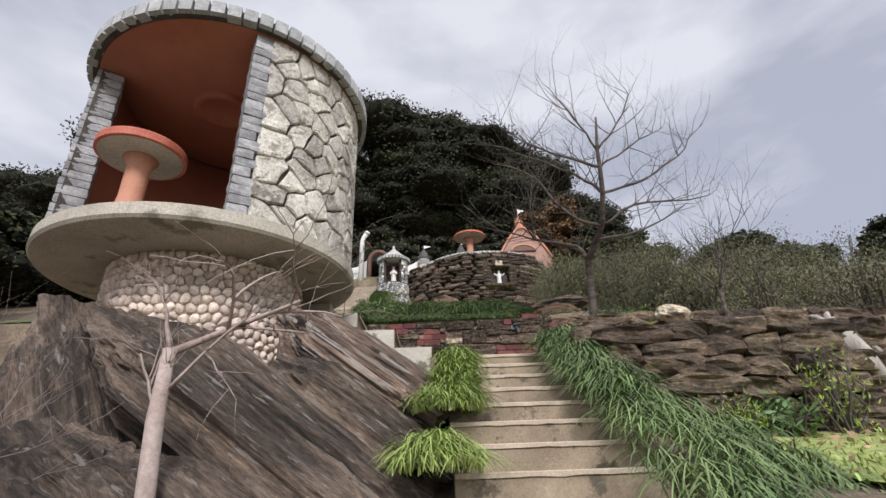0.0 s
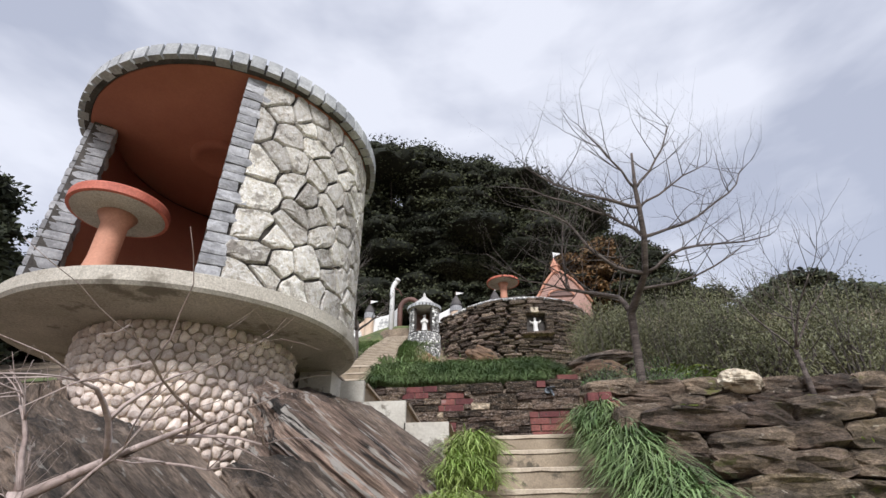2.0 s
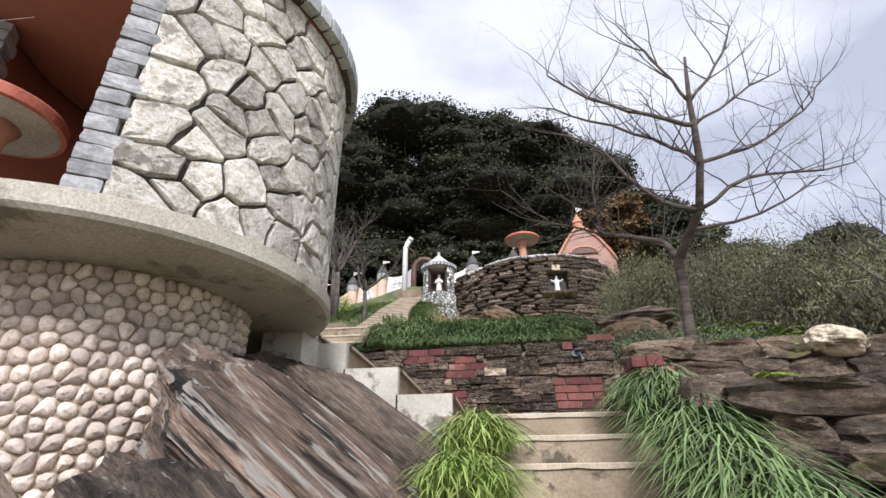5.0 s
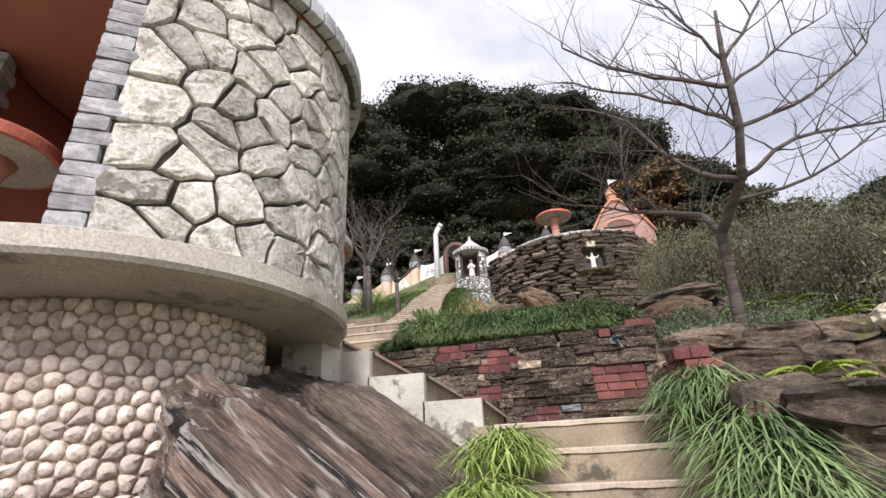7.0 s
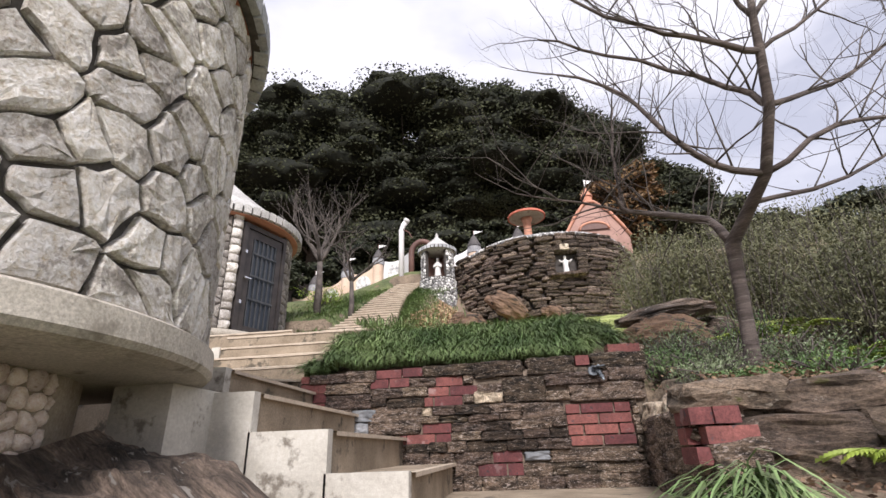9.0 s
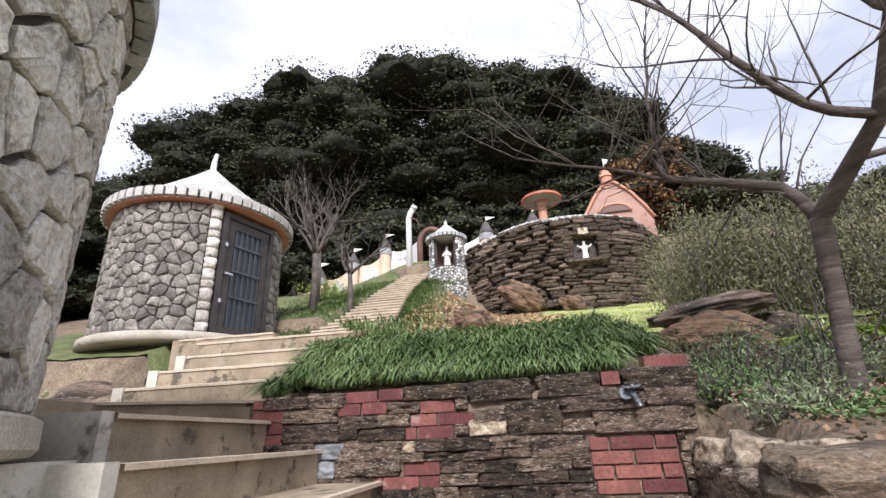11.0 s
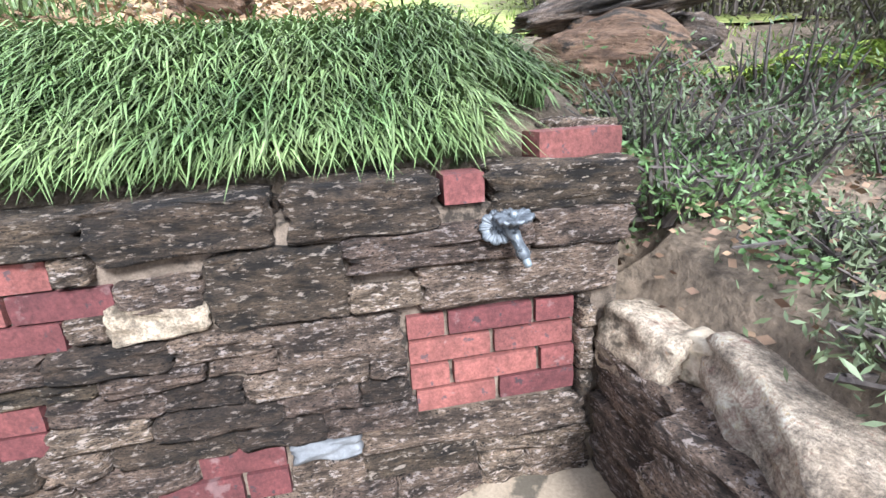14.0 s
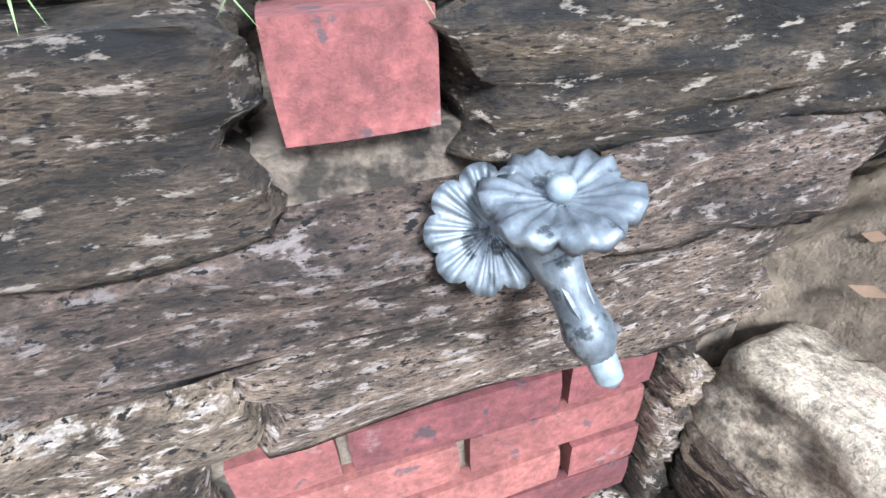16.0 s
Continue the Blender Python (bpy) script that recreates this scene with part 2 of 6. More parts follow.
M_LEAF_DARK = surf("evergreen_leaf", (0.024, 0.03, 0.015), (0.066, 0.073, 0.033), 0.35, 5, 0.9, 0.0, vary=0.25, island=True, finemix=0.2)
# near-black colour standing in for the shade deep inside the crowns
M_CROWN_SHADE = surf("crown_shade", (0.006, 0.008, 0.004), (0.018, 0.02, 0.01), 1.4, 9, 0.95, 0.6, depth=0.08, finemix=0.6)
M_LEAF_RUST = surf("rusty_leaf", (0.11, 0.065, 0.025), (0.2, 0.11, 0.045), 0.7, 6, 0.6, 0.0, vary=0.4, island=True)
M_LEAF_BUSH = surf("olive_shrub_leaf", (0.085, 0.09, 0.042), (0.17, 0.17, 0.08), 0.9, 8, 0.6, 0.0, vary=0.28, island=True)
M_LEAF_FERN = surf("fern_leaf", (0.16, 0.25, 0.03), (0.32, 0.4, 0.06), 3, 20, 0.5, 0.0, vary=0.3, island=True)
M_LEAF_GREEN = surf("herb_leaf", (0.06, 0.12, 0.035), (0.13, 0.21, 0.07), 3, 20, 0.5, 0.0, vary=0.35, island=True)
M_LEAF_GREY = surf("grey_green_leaf", (0.1, 0.135, 0.065), (0.18, 0.22, 0.115), 3, 20, 0.6, 0.0, vary=0.35, island=True)
M_BARK = surf("dark_bark", (0.06, 0.05, 0.045), (0.13, 0.11, 0.095), 8, 40, 0.9, 0.7, c3=(0.25, 0.24, 0.2), spots=7, cut=0.62)
M_BARK_PALE = surf("pinkish_grey_bark", (0.34, 0.26, 0.23), (0.5, 0.41, 0.37), 6, 40, 0.8, 0.4, c3=(0.16, 0.12, 0.1), spots=8, cut=0.6)
M_BARK_GREY = surf("ringed_grey_bark", (0.06, 0.046, 0.04), (0.15, 0.12, 0.105), 4, 40, 0.85, 0.8, stretch=(0.6, 0.6, 6), c3=(0.24, 0.21, 0.19), spots=5, cut=0.6, finemix=0.6)
M_DEADWOOD = surf("bleached_stump_wood", (0.3, 0.27, 0.24), (0.55, 0.51, 0.47), 4, 30, 0.85, 0.6, stretch=(3, 3, 0.8))
M_WHITE = surf("white_paint", (0.72, 0.71, 0.69), (0.82, 0.81, 0.79), 2, 40, 0.6, 0.1, finemix=0.1)
M_STATUE = surf("statue_white", (0.72, 0.7, 0.66), (0.82, 0.8, 0.77), 6, 40, 0.6, 0.1, finemix=0.1)
M_ROOF = surf("pale_cone_render", (0.4, 0.39, 0.365), (0.54, 0.53, 0.5), 3, 40, 0.9, 0.4, c3=(0.27, 0.25, 0.23), spots=5, cut=0.6, finemix=0.5)
M_PINK = surf("pink_render", (0.34, 0.205, 0.165), (0.43, 0.27, 0.22), 2, 30, 0.85, 0.2, finemix=0.3)
M_PEACH = surf("peach_render", (0.62, 0.46, 0.34), (0.7, 0.55, 0.42), 2, 30, 0.85, 0.2, finemix=0.2)
M_DARKROOF = surf("dark_turret_roof", (0.05, 0.045, 0.045), (0.1, 0.09, 0.085), 5, 30, 0.7, 0.3)
M_BROWN = surf("dark_red_paint", (0.1, 0.05, 0.04), (0.16, 0.08, 0.06), 4, 30, 0.6, 0.2)
M_DOOR = surf("dark_iron_frame", (0.045, 0.04, 0.04), (0.075, 0.065, 0.06), 5, 60, 0.5, 0.15, metal=0.4)
M_BAR = surf("steel_bar", (0.06, 0.065, 0.07), (0.11, 0.115, 0.12), 5, 60, 0.45, 0.1, metal=0.6)
M_CHROME = surf("worn_chrome", (0.6, 0.6, 0.6), (0.75, 0.75, 0.75), 8, 60, 0.25, 0.05, metal=1.0)
M_PEWTER = surf("pewter_paint", (0.07, 0.08, 0.09), (0.17, 0.19, 0.205), 26, 90, 0.5, 0.3, metal=0.35, c3=(0.035, 0.04, 0.044), spots=34, cut=0.56, finemix=0.45, depth=0.004)
M_PEWTER_LIGHT = surf("worn_pale_pewter", (0.2, 0.24, 0.265), (0.32, 0.365, 0.39), 26, 90, 0.4, 0.2, metal=0.4, finemix=0.35, depth=0.003)
M_COBBLE_GREY = surf("grey_white_cobble", (0.22, 0.22, 0.22), (0.66, 0.65, 0.62), 9, 40, 0.8, 0.4, vary=0.75)
M_FARLEAF = surf("distant_leaf", (0.045, 0.055, 0.035), (0.085, 0.1, 0.06), 0.4, 3, 0.7, 0.0, vary=0.35, island=True)
M_GLASS = bpy.data.materials.new("dark_window_glass")
M_GLASS.use_nodes = True
gb = M_GLASS.node_tree.nodes["Principled BSDF"]
gb.inputs["Base Color"].default_value = (0.05, 0.06, 0.075, 1)
gb.inputs["Roughness"].default_value, gb.inputs["Metallic"].default_value = 0.08, 0.0


# ---- the lie of the land ----
def stair_level(y):
    return 0.519 * (min(max(y, -7.4), -2.4) + 2.4)


def hill(x, y):
    """The slope above the garden wall."""
    steep = 0.274 + 0.13 * smooth01((-x - 0.8) / 2.4)
    z = 1.02 + 0.34 * smooth01((y - 0.1) / 0.8) + steep * max(min(y, 10.2) - 0.9, 0.0)
    if y > 10.2:
        z += (6.41 - 0.36 * max(0.0, -4.2 - x) * (1 - smooth01((-x - 9) / 8)) - z) * smooth01((y - 10.2) / 1.6)
    if y > 12.5:
        z += 0.24 * (min(y, 45) - 12.5)
    return z


def level(x, y):
    s = stair_level(y)
    up = hill(x, y)
    # bank at the left, from the path up past the round tower
    left = -2.7 + 2.5 * smooth01((y + 7.9) / 4.2) + 0.9 * smooth01((y + 3.5) / 3.0)
    left -= 0.22 * max(-x - 3.0, 0) * smooth01((y + 8) / 3) * (1 - smooth01((y - 1) / 5))
    left -= 0.4 * smooth01((y + 7.5) / 1.5) * (1 - smooth01((y + 3.4) / 1.0))
    left = left * (1 - smooth01((y + 0.4) / 1.2)) + min(up, 1.1 + 0.5 * max(y, 0)) * smooth01((y + 0.4) / 1.2) if y > -0.4 else left
    if y > -1.0:
        left -= min(0.4 * max(-x - 4.6, 0), 1.2)
    # terrace and lawn at the right
    terrace = 0.02 + 0.05 * (y + 3.2) + 0.45 * smooth01((y + 1.85) / 0.25) + 0.14 * max(y + 1.6, 0) if y < 0.2 else 0.89 + 0.33 * (y - 0.2)
    lawn = -0.9 + 0.17 * (max(y, -12) + 3.4)
    right = lawn + (terrace - lawn) * smooth01((y + 3.2) / 0.3)
    if y > 0.4:
        right += (up - right) * smooth01((y - 0.4) / 2.5)
    core = s - 0.25 if y < 0.12 else up
    if y > 0.12:
        core = 0.6 + (up - 0.6) * smooth01((y - 0.12) / 0.12)
    z = core
    z += (left - core) * smooth01((-x - (1.0 if y < -1.9 else 2.5)) / (1.6 if y < -1.9 else 0.5)) if y < 2.2 else (left - core) * 0.0
    z += (right - core) * smooth01((x - (0.36 + 0.26 * smooth01((y + 2.0) / 1.6))) / 0.25) if y < 0.12 else (right - core) * smooth01((x - 0.75) / 0.3)
    if 2.0 < y < 11.3:
        t = min(max((y - 2.75) / 8.2, 0), 1)
        xc, w = -3.05 - 0.65 * smooth01(t * 1.3), 0.66 - 0.2 * t
        dig = 2.1 + 3.61 * t ** 1.12 - 0.3
        z += (dig - z) * (1 - smooth01((abs(x - xc) - w) / 0.22))
    if -1.7 < y < 4.6 and -5.4 < x < (-2.3 if y < 3.2 else -3.7):
        z = min(z, 0.55 if y < 0.3 else 0.55 + 0.42 * (y - 0.3))
    far = smooth01((abs(x) - 14) / 30)
    return z + far * (0.0 if x < 0 else 4.0 * smooth01((y - 10) / 30))


def axis_steps(lo, hi, fine, out):
    a = list(np.arange(lo, hi + 1e-6, fine))
    step, v = fine, hi
    while v < out:
        step *= 1.25
        v += step
        a.append(v)
    step, v, low = fine, lo, []
    while v > -out:
        step *= 1.25
        v -= step
        low.append(v)
    return low[::-1] + a


gx, gy = axis_steps(-7, 7, 0.16, 600), axis_steps(-9, 12.5, 0.16, 600)
gv = [(x, y, level(x, y) + 0.05 * (noise.noise((x * 1.3, y * 1.3, 0)) + 0.5 * noise.noise((x * 4, y * 4, 3)))) for y in gy for x in gx]
nx = len(gx)
gf = [(j * nx + i, j * nx + i + 1, (j + 1) * nx + i + 1, (j + 1) * nx + i) for j in range(len(gy) - 1) for i in range(nx - 1)]
ground = MB()
ground.v, ground.f = gv, gf
structure("ground", ground, M_SOIL, "brown sloping ground with leaf litter and moss", True)


def sheet(name, x0, x1, y0, y1, inside, material, label, lift=0.03):
    """A thin turf skin that follows the ground where inside(x, y) holds."""
    mb, ids = MB(), {}
    xs, ys = np.arange(x0, x1, 0.15), np.arange(y0, y1, 0.15)
    for j, y in enumerate(ys):
        for i, x in enumerate(xs):
            if inside(x, y):
                ids[i, j] = len(mb.v)
                mb.v.append((float(x), float(y), level(x, y) + lift + 0.05 * (noise.noise((x * 1.3, y * 1.3, 0)) + 0.5 * noise.noise((x * 4, y * 4, 3)))))
    for (i, j), a in ids.items():
        if (i + 1, j) in ids and (i, j + 1) in ids and (i + 1, j + 1) in ids:
            mb.f.append((a, ids[i + 1, j], ids[i + 1, j + 1], ids[i, j + 1]))
    return structure(name, mb, material, label, True)


sheet("lawn_lower", 0.5, 12, -12, -3.35, lambda x, y: x > 0.8 + 0.25 * noise.noise((x, y * 0.8, 6)) + max(0, -y - 4) * 0.1, M_LAWN, "patchy yellow-green lawn below the rock wall")
M_BANK = surf("bank_turf", (0.07, 0.09, 0.035), (0.15, 0.17, 0.065), 2, 26, 0.9, 0.9, c3=(0.2, 0.15, 0.09), spots=3, cut=0.58, finemix=0.7)
sheet("bank_turf", -10, -1.6, 2.3, 12.4, lambda x, y: x < -1.9 - 0.1 * y + 0.4 * noise.noise((x, y, 8)), M_BANK, "rough green turf on the bank beside the steps")
sheet("lawn_upper", -2.2, 5, 0.7, 10.2, lambda x, y: x > 0.55 - 0.16 * y + 0.5 * noise.noise((x * 0.8, y * 0.8, 4)) and x < 3.8 and not (x > 0.6 and y < 2.2), M_LAWN, "bright mossy lawn on the slope above the wall")

# ---- stones: shapes shared by many pieces ----
def rough_block(seed, cuts=3, amount=0.12, lam=2.2, grit=0.6, worn=1.0):
    """A unit block (-0.5..0.5) with worn corners and an uneven face."""
    bm = bmesh.new()
    bmesh.ops.create_cube(bm, size=1.0)
    bmesh.ops.subdivide_edges(bm, edges=bm.edges[:], cuts=cuts, use_grid_fill=True)
    for v in bm.verts:
        p = v.co.copy()
        q = Vector((max(min(p.x, 0.5), -0.5), p.y, p.z))
        r = max(abs(p.x), abs(p.z))
        edge = sum(1 for c in p if abs(abs(c) - 0.5) < 1e-4)
        if edge >= 2:
            p *= 1 - worn * (0.05 if edge == 2 else 0.1)
        d = noise.noise_vector(q * lam + Vector((seed * 7.3, seed * 3.1, 0)))
        d2 = noise.noise_vector(Vector((q.x * 4, q.y * 4, q.z * 13)) + Vector((0, seed * 5.7, 0)))
        v.co = p + d * amount + d2 * amount * grit
    me = bpy.data.meshes.new("rough_block")
    bm.to_mesh(me)
    bm.free()
    return me


def with_material(meshes, material, smooth=False):
    out = []
    for me in meshes:
        c = me.copy()
        c.materials.append(material)
        if smooth:
            c.polygons.foreach_set("use_smooth", [True] * len(c.polygons))
        out.append(c)
    return out


BLOCKS = [rough_block(k, 2, 0.11) for k in range(9)]
FINE_BLOCKS = [rough_block(20 + k, 9, 0.06, 2.6, 1.0, 0.8) for k in range(12)]
DRY_BLOCKS = [rough_block(60 + k, 4, 0.11, 2.2, 0.75, 1.3) for k in range(12)]
BRICKS = [rough_block(40 + k, 2, 0.005, 2.4, 0.6, 0.25) for k in range(4)]


def piece(name, me, parent, m):
    ob = new(name, me)
    ob.parent = parent
    ob.matrix_parent_inverse = placed(parent).inverted()
    ob.matrix_basis = m
    return ob


def put(name, meshes, rng, parent, x, y, z, w, d, h, rx=0, ry=0, rz=0):
    return piece(name, rng.choice(meshes), parent, pose(x, y, z, rx, ry, rz) @ Matrix.Diagonal((w, d, h, 1)))


# Voronoi-like cells in a rectangle, for irregular stones.
def cells(width, height, size, rng, jitter=0.5):
    nx_, nz_ = max(1, round(width / size)), max(1, round(height / size))
    pts = [((i + 0.5 + (0.5 if j % 2 else 0.0) * 0.6 + rng.uniform(-jitter, jitter)) * width / nx_, (j + 0.5 + rng.uniform(-jitter, jitter)) * height / nz_)
           for j in range(nz_) for i in range(nx_)]
    out = []
    for i, (px, pz) in enumerate(pts):
        poly = [(0, 0), (width, 0), (width, height), (0, height)]
        for j, (qx, qz) in enumerate(pts):
            if i == j or abs(qx - px) > 3 * size or abs(qz - pz) > 3 * size:
                continue
            mx, mz, dx, dz = (px + qx) / 2, (pz + qz) / 2, qx - px, qz - pz
            res = []
            for k in range(len(poly)):
                a, b = poly[k], poly[(k + 1) % len(poly)]
                da, db = (a[0] - mx) * dx + (a[1] - mz) * dz, (b[0] - mx) * dx + (b[1] - mz) * dz
                if da <= 0:
                    res.append(a)
                if (da < 0) != (db < 0):
                    t = da / (da - db)
                    res.append((a[0] + (b[0] - a[0]) * t, a[1] + (b[1] - a[1]) * t))
            poly = res
            if len(poly) < 3:
                break
        if len(poly) >= 3:
            out.append(((px, pz), poly))
    return out


def cell_stone(poly, joint, proud, dome, rng, to_world):
    """One stone from a cell: set in by the joint, with a bevelled, slightly uneven face."""
    cx = sum(p[0] for p in poly) / len(poly)
    cz = sum(p[1] for p in poly) / len(poly)
    soft = []
    wob = 0.014 if dome < 0.01 else 0.003
    n = len(poly)
    for k in range(n):
        a, b, c = poly[k - 1], poly[k], poly[(k + 1) % n]
        rc = 0.035 if dome < 0.01 else 0.135
        soft.append((b[0] * (1 - 2 * rc) + (a[0] + c[0]) * rc, b[1] * (1 - 2 * rc) + (a[1] + c[1]) * rc))
        soft.append(((b[0] + c[0]) / 2 + rng.uniform(-wob, wob), (b[1] + c[1]) / 2 + rng.uniform(-wob, wob)))
    rings = []
    for inset, out in ((0.0, -0.02), (0.0, proud * 0.6), (0.008 + dome * 0.3, proud), (0.04 + dome * 1.2, proud + dome * 0.6)):
        ring = []
        for x, z in soft:
            dx, dz = x - cx, z - cz
            d = math.hypot(dx, dz) + 1e-6
            k = max(0.15, 1 - (joint + inset) / d)
            ring.append(to_world(cx + dx * k, cz + dz * k, out + rng.uniform(-0.006, 0.006) * (out > 0)))
        rings.append(ring)
    m = len(soft)
    v = [p for r in rings for p in r] + [to_world(cx, cz, proud + dome * 0.8)]
    f = [(r * m + k, r * m + (k + 1) % m, (r + 1) * m + (k + 1) % m, (r + 1) * m + k) for r in range(3) for k in range(m)]
    f += [(3 * m + k, 3 * m + (k + 1) % m, 4 * m) for k in range(m)]
    mb = MB()
    mb.add(v, f)
    return mb


def round_wall_stones(parent, cx, cy, r, a0, a1, z0, z1, size, joint, proud, dome, material, rng, name="stone", smooth=True, keep=None, jitter=0.4):
    arc = r * radians(a1 - a0)

    def to_world(x, z, o):
        a = radians(a0) + x / r
        return (cx + (r + o) * math.cos(a), cy + (r + o) * math.sin(a), z0 + z)

    for (px, pz), poly in cells(arc, z1 - z0, size, rng, jitter):
        if keep and not keep(math.degrees(radians(a0) + px / r), z0 + pz):
            continue
        part(name, cell_stone(poly, joint, proud, dome, rng, to_world), material, parent, smooth=smooth)


# ---- leaves, blades, branches ----
def blades(roots, leans, length, width, droop, rng):
    """Bent, tapering grass blades. roots N x 3, leans N x 2 (unit), arrays of lengths and widths."""
    n = len(roots)
    lean = np.concatenate([leans, np.zeros((n, 1))], 1)
    side = np.stack([-leans[:, 1], leans[:, 0], np.zeros(n)], 1)
    rows = []
    for t, w in ((0.0, 0.8), (0.28, 1.0), (0.54, 0.95), (0.78, 0.72)):
        c = roots + lean * (length * (0.18 * t + 0.55 * droop * t * t))[:, None]
        c[:, 2] += length * (1.08 * t - droop * t * t)
        rows += [c - side * (width * w / 2)[:, None], c + side * (width * w / 2)[:, None]]
    tip = roots + lean * (length * (0.18 + 0.55 * droop))[:, None]
    tip[:, 2] += length * (1.08 - droop)
    v = np.stack(rows + [tip], 1)
    f = []
    for k in range(n):
        o = 9 * k
        f += [(o, o + 1, o + 3, o + 2), (o + 2, o + 3, o + 5, o + 4), (o + 4, o + 5, o + 7, o + 6), (o + 6, o + 7, o + 8)]
    return v, f


def leaf_quads(centres, size, nrng, flat=0.5, ratio=0.42):
    """Small pointed leaves, turned at random."""
    n = len(centres)
    a = nrng.normal(size=(n, 3))
    a[:, 2] *= flat
    a /= np.linalg.norm(a, axis=1)[:, None]
    b = nrng.normal(size=(n, 3))
    b -= a * (a * b).sum(1)[:, None]
    b /= np.linalg.norm(b, axis=1)[:, None]
    s = (size * nrng.uniform(0.6, 1.3, n))[:, None]
    v = np.stack([centres - a * s * 0.5, centres + b * s * ratio * 0.5, centres + a * s * 0.5, centres - b * s * ratio * 0.5], 1)
    f = [(4 * k, 4 * k + 1, 4 * k + 2, 4 * k + 3) for k in range(n)]
    return v, f


def grow(mb_by_level, p, d, r, length, depth, rng, bend=0.25, lift=0.12, split=(2, 3), top=0, spread=0.75):
    """Grows one limb and, from it, finer ones; mb_by_level[k] takes the limbs of that order."""
    pts, rad = [p.copy()], [r]
    n = 5
    for k in range(n):
        d = (d + Vector((rng.uniform(-1, 1), rng.uniform(-1, 1), rng.uniform(-1, 1))) * bend + Vector((0, 0, lift))).normalized()
        p = p + d * (length / n)
        pts.append(p.copy())
        rad.append(r * (1 - 0.62 * (k + 1) / n))
    mb_by_level[min(top, len(mb_by_level) - 1)].tube(pts, rad, 6 if r > 0.02 else 4 if r > 0.006 else 3)
    if depth <= 0:
        return
    for k in range(rng.randint(*split) + 1):
        i = rng.randint(2, n) if k else n
        side = Vector((rng.uniform(-1, 1), rng.uniform(-1, 1), rng.uniform(-0.3, 1)))
        nd = (d * (1 - spread * 0.5) + side.normalized() * spread).normalized()
        grow(mb_by_level, pts[i].copy(), nd, rad[i] * rng.uniform(0.6, 0.85), length * rng.uniform(0.55, 0.8), depth - 1, rng, bend, lift, split, top + 1, spread)


# ---- steps ----
rng = random.Random(11)


def step(parent, poly, z, drop, nose=None, side=None):
    """One concrete step: a prism over poly, with a pale worn edge along its nosing from point a to b."""
    n = len(poly)
    v = [(x, y, z) for x, y in poly] + [(x, y, z - drop) for x, y in poly]
    f = [tuple(range(n)), tuple(reversed(range(n, 2 * n)))] + [(k, n + k, n + (k + 1) % n, (k + 1) % n) for k in range(n)]
    ob = part("step", MB().add(v, f), M_STEP, parent)
    if nose:
        (ax, ay), (bx, by) = nose
        d = Vector((bx - ax, by - ay, 0)).normalized()
        nrm = Vector((d.y, -d.x, 0))
        mb = MB()
        cuts = 14
        rows = []
        for k in range(cuts + 1):
            p = Vector((ax, ay, z)).lerp(Vector((bx, by, z)), k / cuts)
            wob = 0.004 * noise.noise(p * 9)
            rows += [p + nrm * (0.012 + wob) + Vector((0, 0, -0.022 + 2 * wob)), p + nrm * (0.014 + wob) + Vector((0, 0, 0.0)), p + nrm * 0.004 + Vector((0, 0, 0.006)), p - nrm * 0.035 + Vector((0, 0, 0.004)), p - nrm * 0.035 + Vector((0, 0, -0.02))]
        fs = [(k * 5 + i, (k + 1) * 5 + i, (k + 1) * 5 + i + 1, k * 5 + i + 1) for k in range(cuts) for i in range(4)]
        part("nosing", mb.add(rows, fs), M_NOSING, ob, "pale worn nosing")
    return ob


lower = tagged(thing("stairs_lower", (0, -4, -1.4), "weathered concrete garden steps with pale worn edges", "stairs"), kind="structure")
step(lower, [(-1.0, -2.4), (0.34, -2.4), (0.64, -1.5), (0.64, 0.05), (-1.0, 0.05)], 0.0, 0.5, ((-0.85, -2.4), (0.34, -2.4)))
for k in range(1, 17):
    y = -2.4 - 0.295 * k
    step(lower, [(-0.85, y), (0.32, y), (0.32, y + 0.305), (-0.85, y + 0.305)], -0.153 * k, 0.5, ((-0.85, y), (0.32, y)))

side = tagged(thing("stairs_side", (-1.9, -0.7, 0), "concrete steps turning beside the stone wall with chalky sides", "stairs"), kind="structure")
SX = [-1.0, -1.43, -1.87, -2.3]
for k, x in enumerate(SX):
    z = 0.215 * (k + 1)
    x2 = SX[k + 1] - 0.02 if k < 3 else -3.0
    near = -1.8 if k < 3 else -1.42
    step(side, [(x, near), (x, 0.02), (x2, 0.02), (x2, near)], z, 0.5, ((x, 0.0), (x, near)))
    xr, xl = x + 0.012, (x2 + 0.02 if k < 3 else -2.75)
    br, bl = 0.215 + (-1.0 - xr) * 0.49 - 0.45, 0.215 + (-1.0 - xl) * 0.49 - 0.45
    v = [(xx, yy, zz) for yy in (near - 0.07, near + 0.002) for xx, zz in ((xr, br), (xr, z + 0.012), (xl, z + 0.012), (xl, bl))]
    part("stringer", MB().add(v, [(0, 1, 2, 3), (7, 6, 5, 4), (0, 4, 5, 1), (1, 5, 6, 2), (2, 6, 7, 3), (3, 7, 4, 0)]), M_STRINGER, side, "chalky stained side of a step")
step(side, [(-2.66, 0.5), (-3.7, -0.12), (-3.7, -1.3), (-4.8, 1.1), (-2.6, 1.1)], 1.06, 0.9, ((-2.66, 0.5), (-3.7, -0.12)))
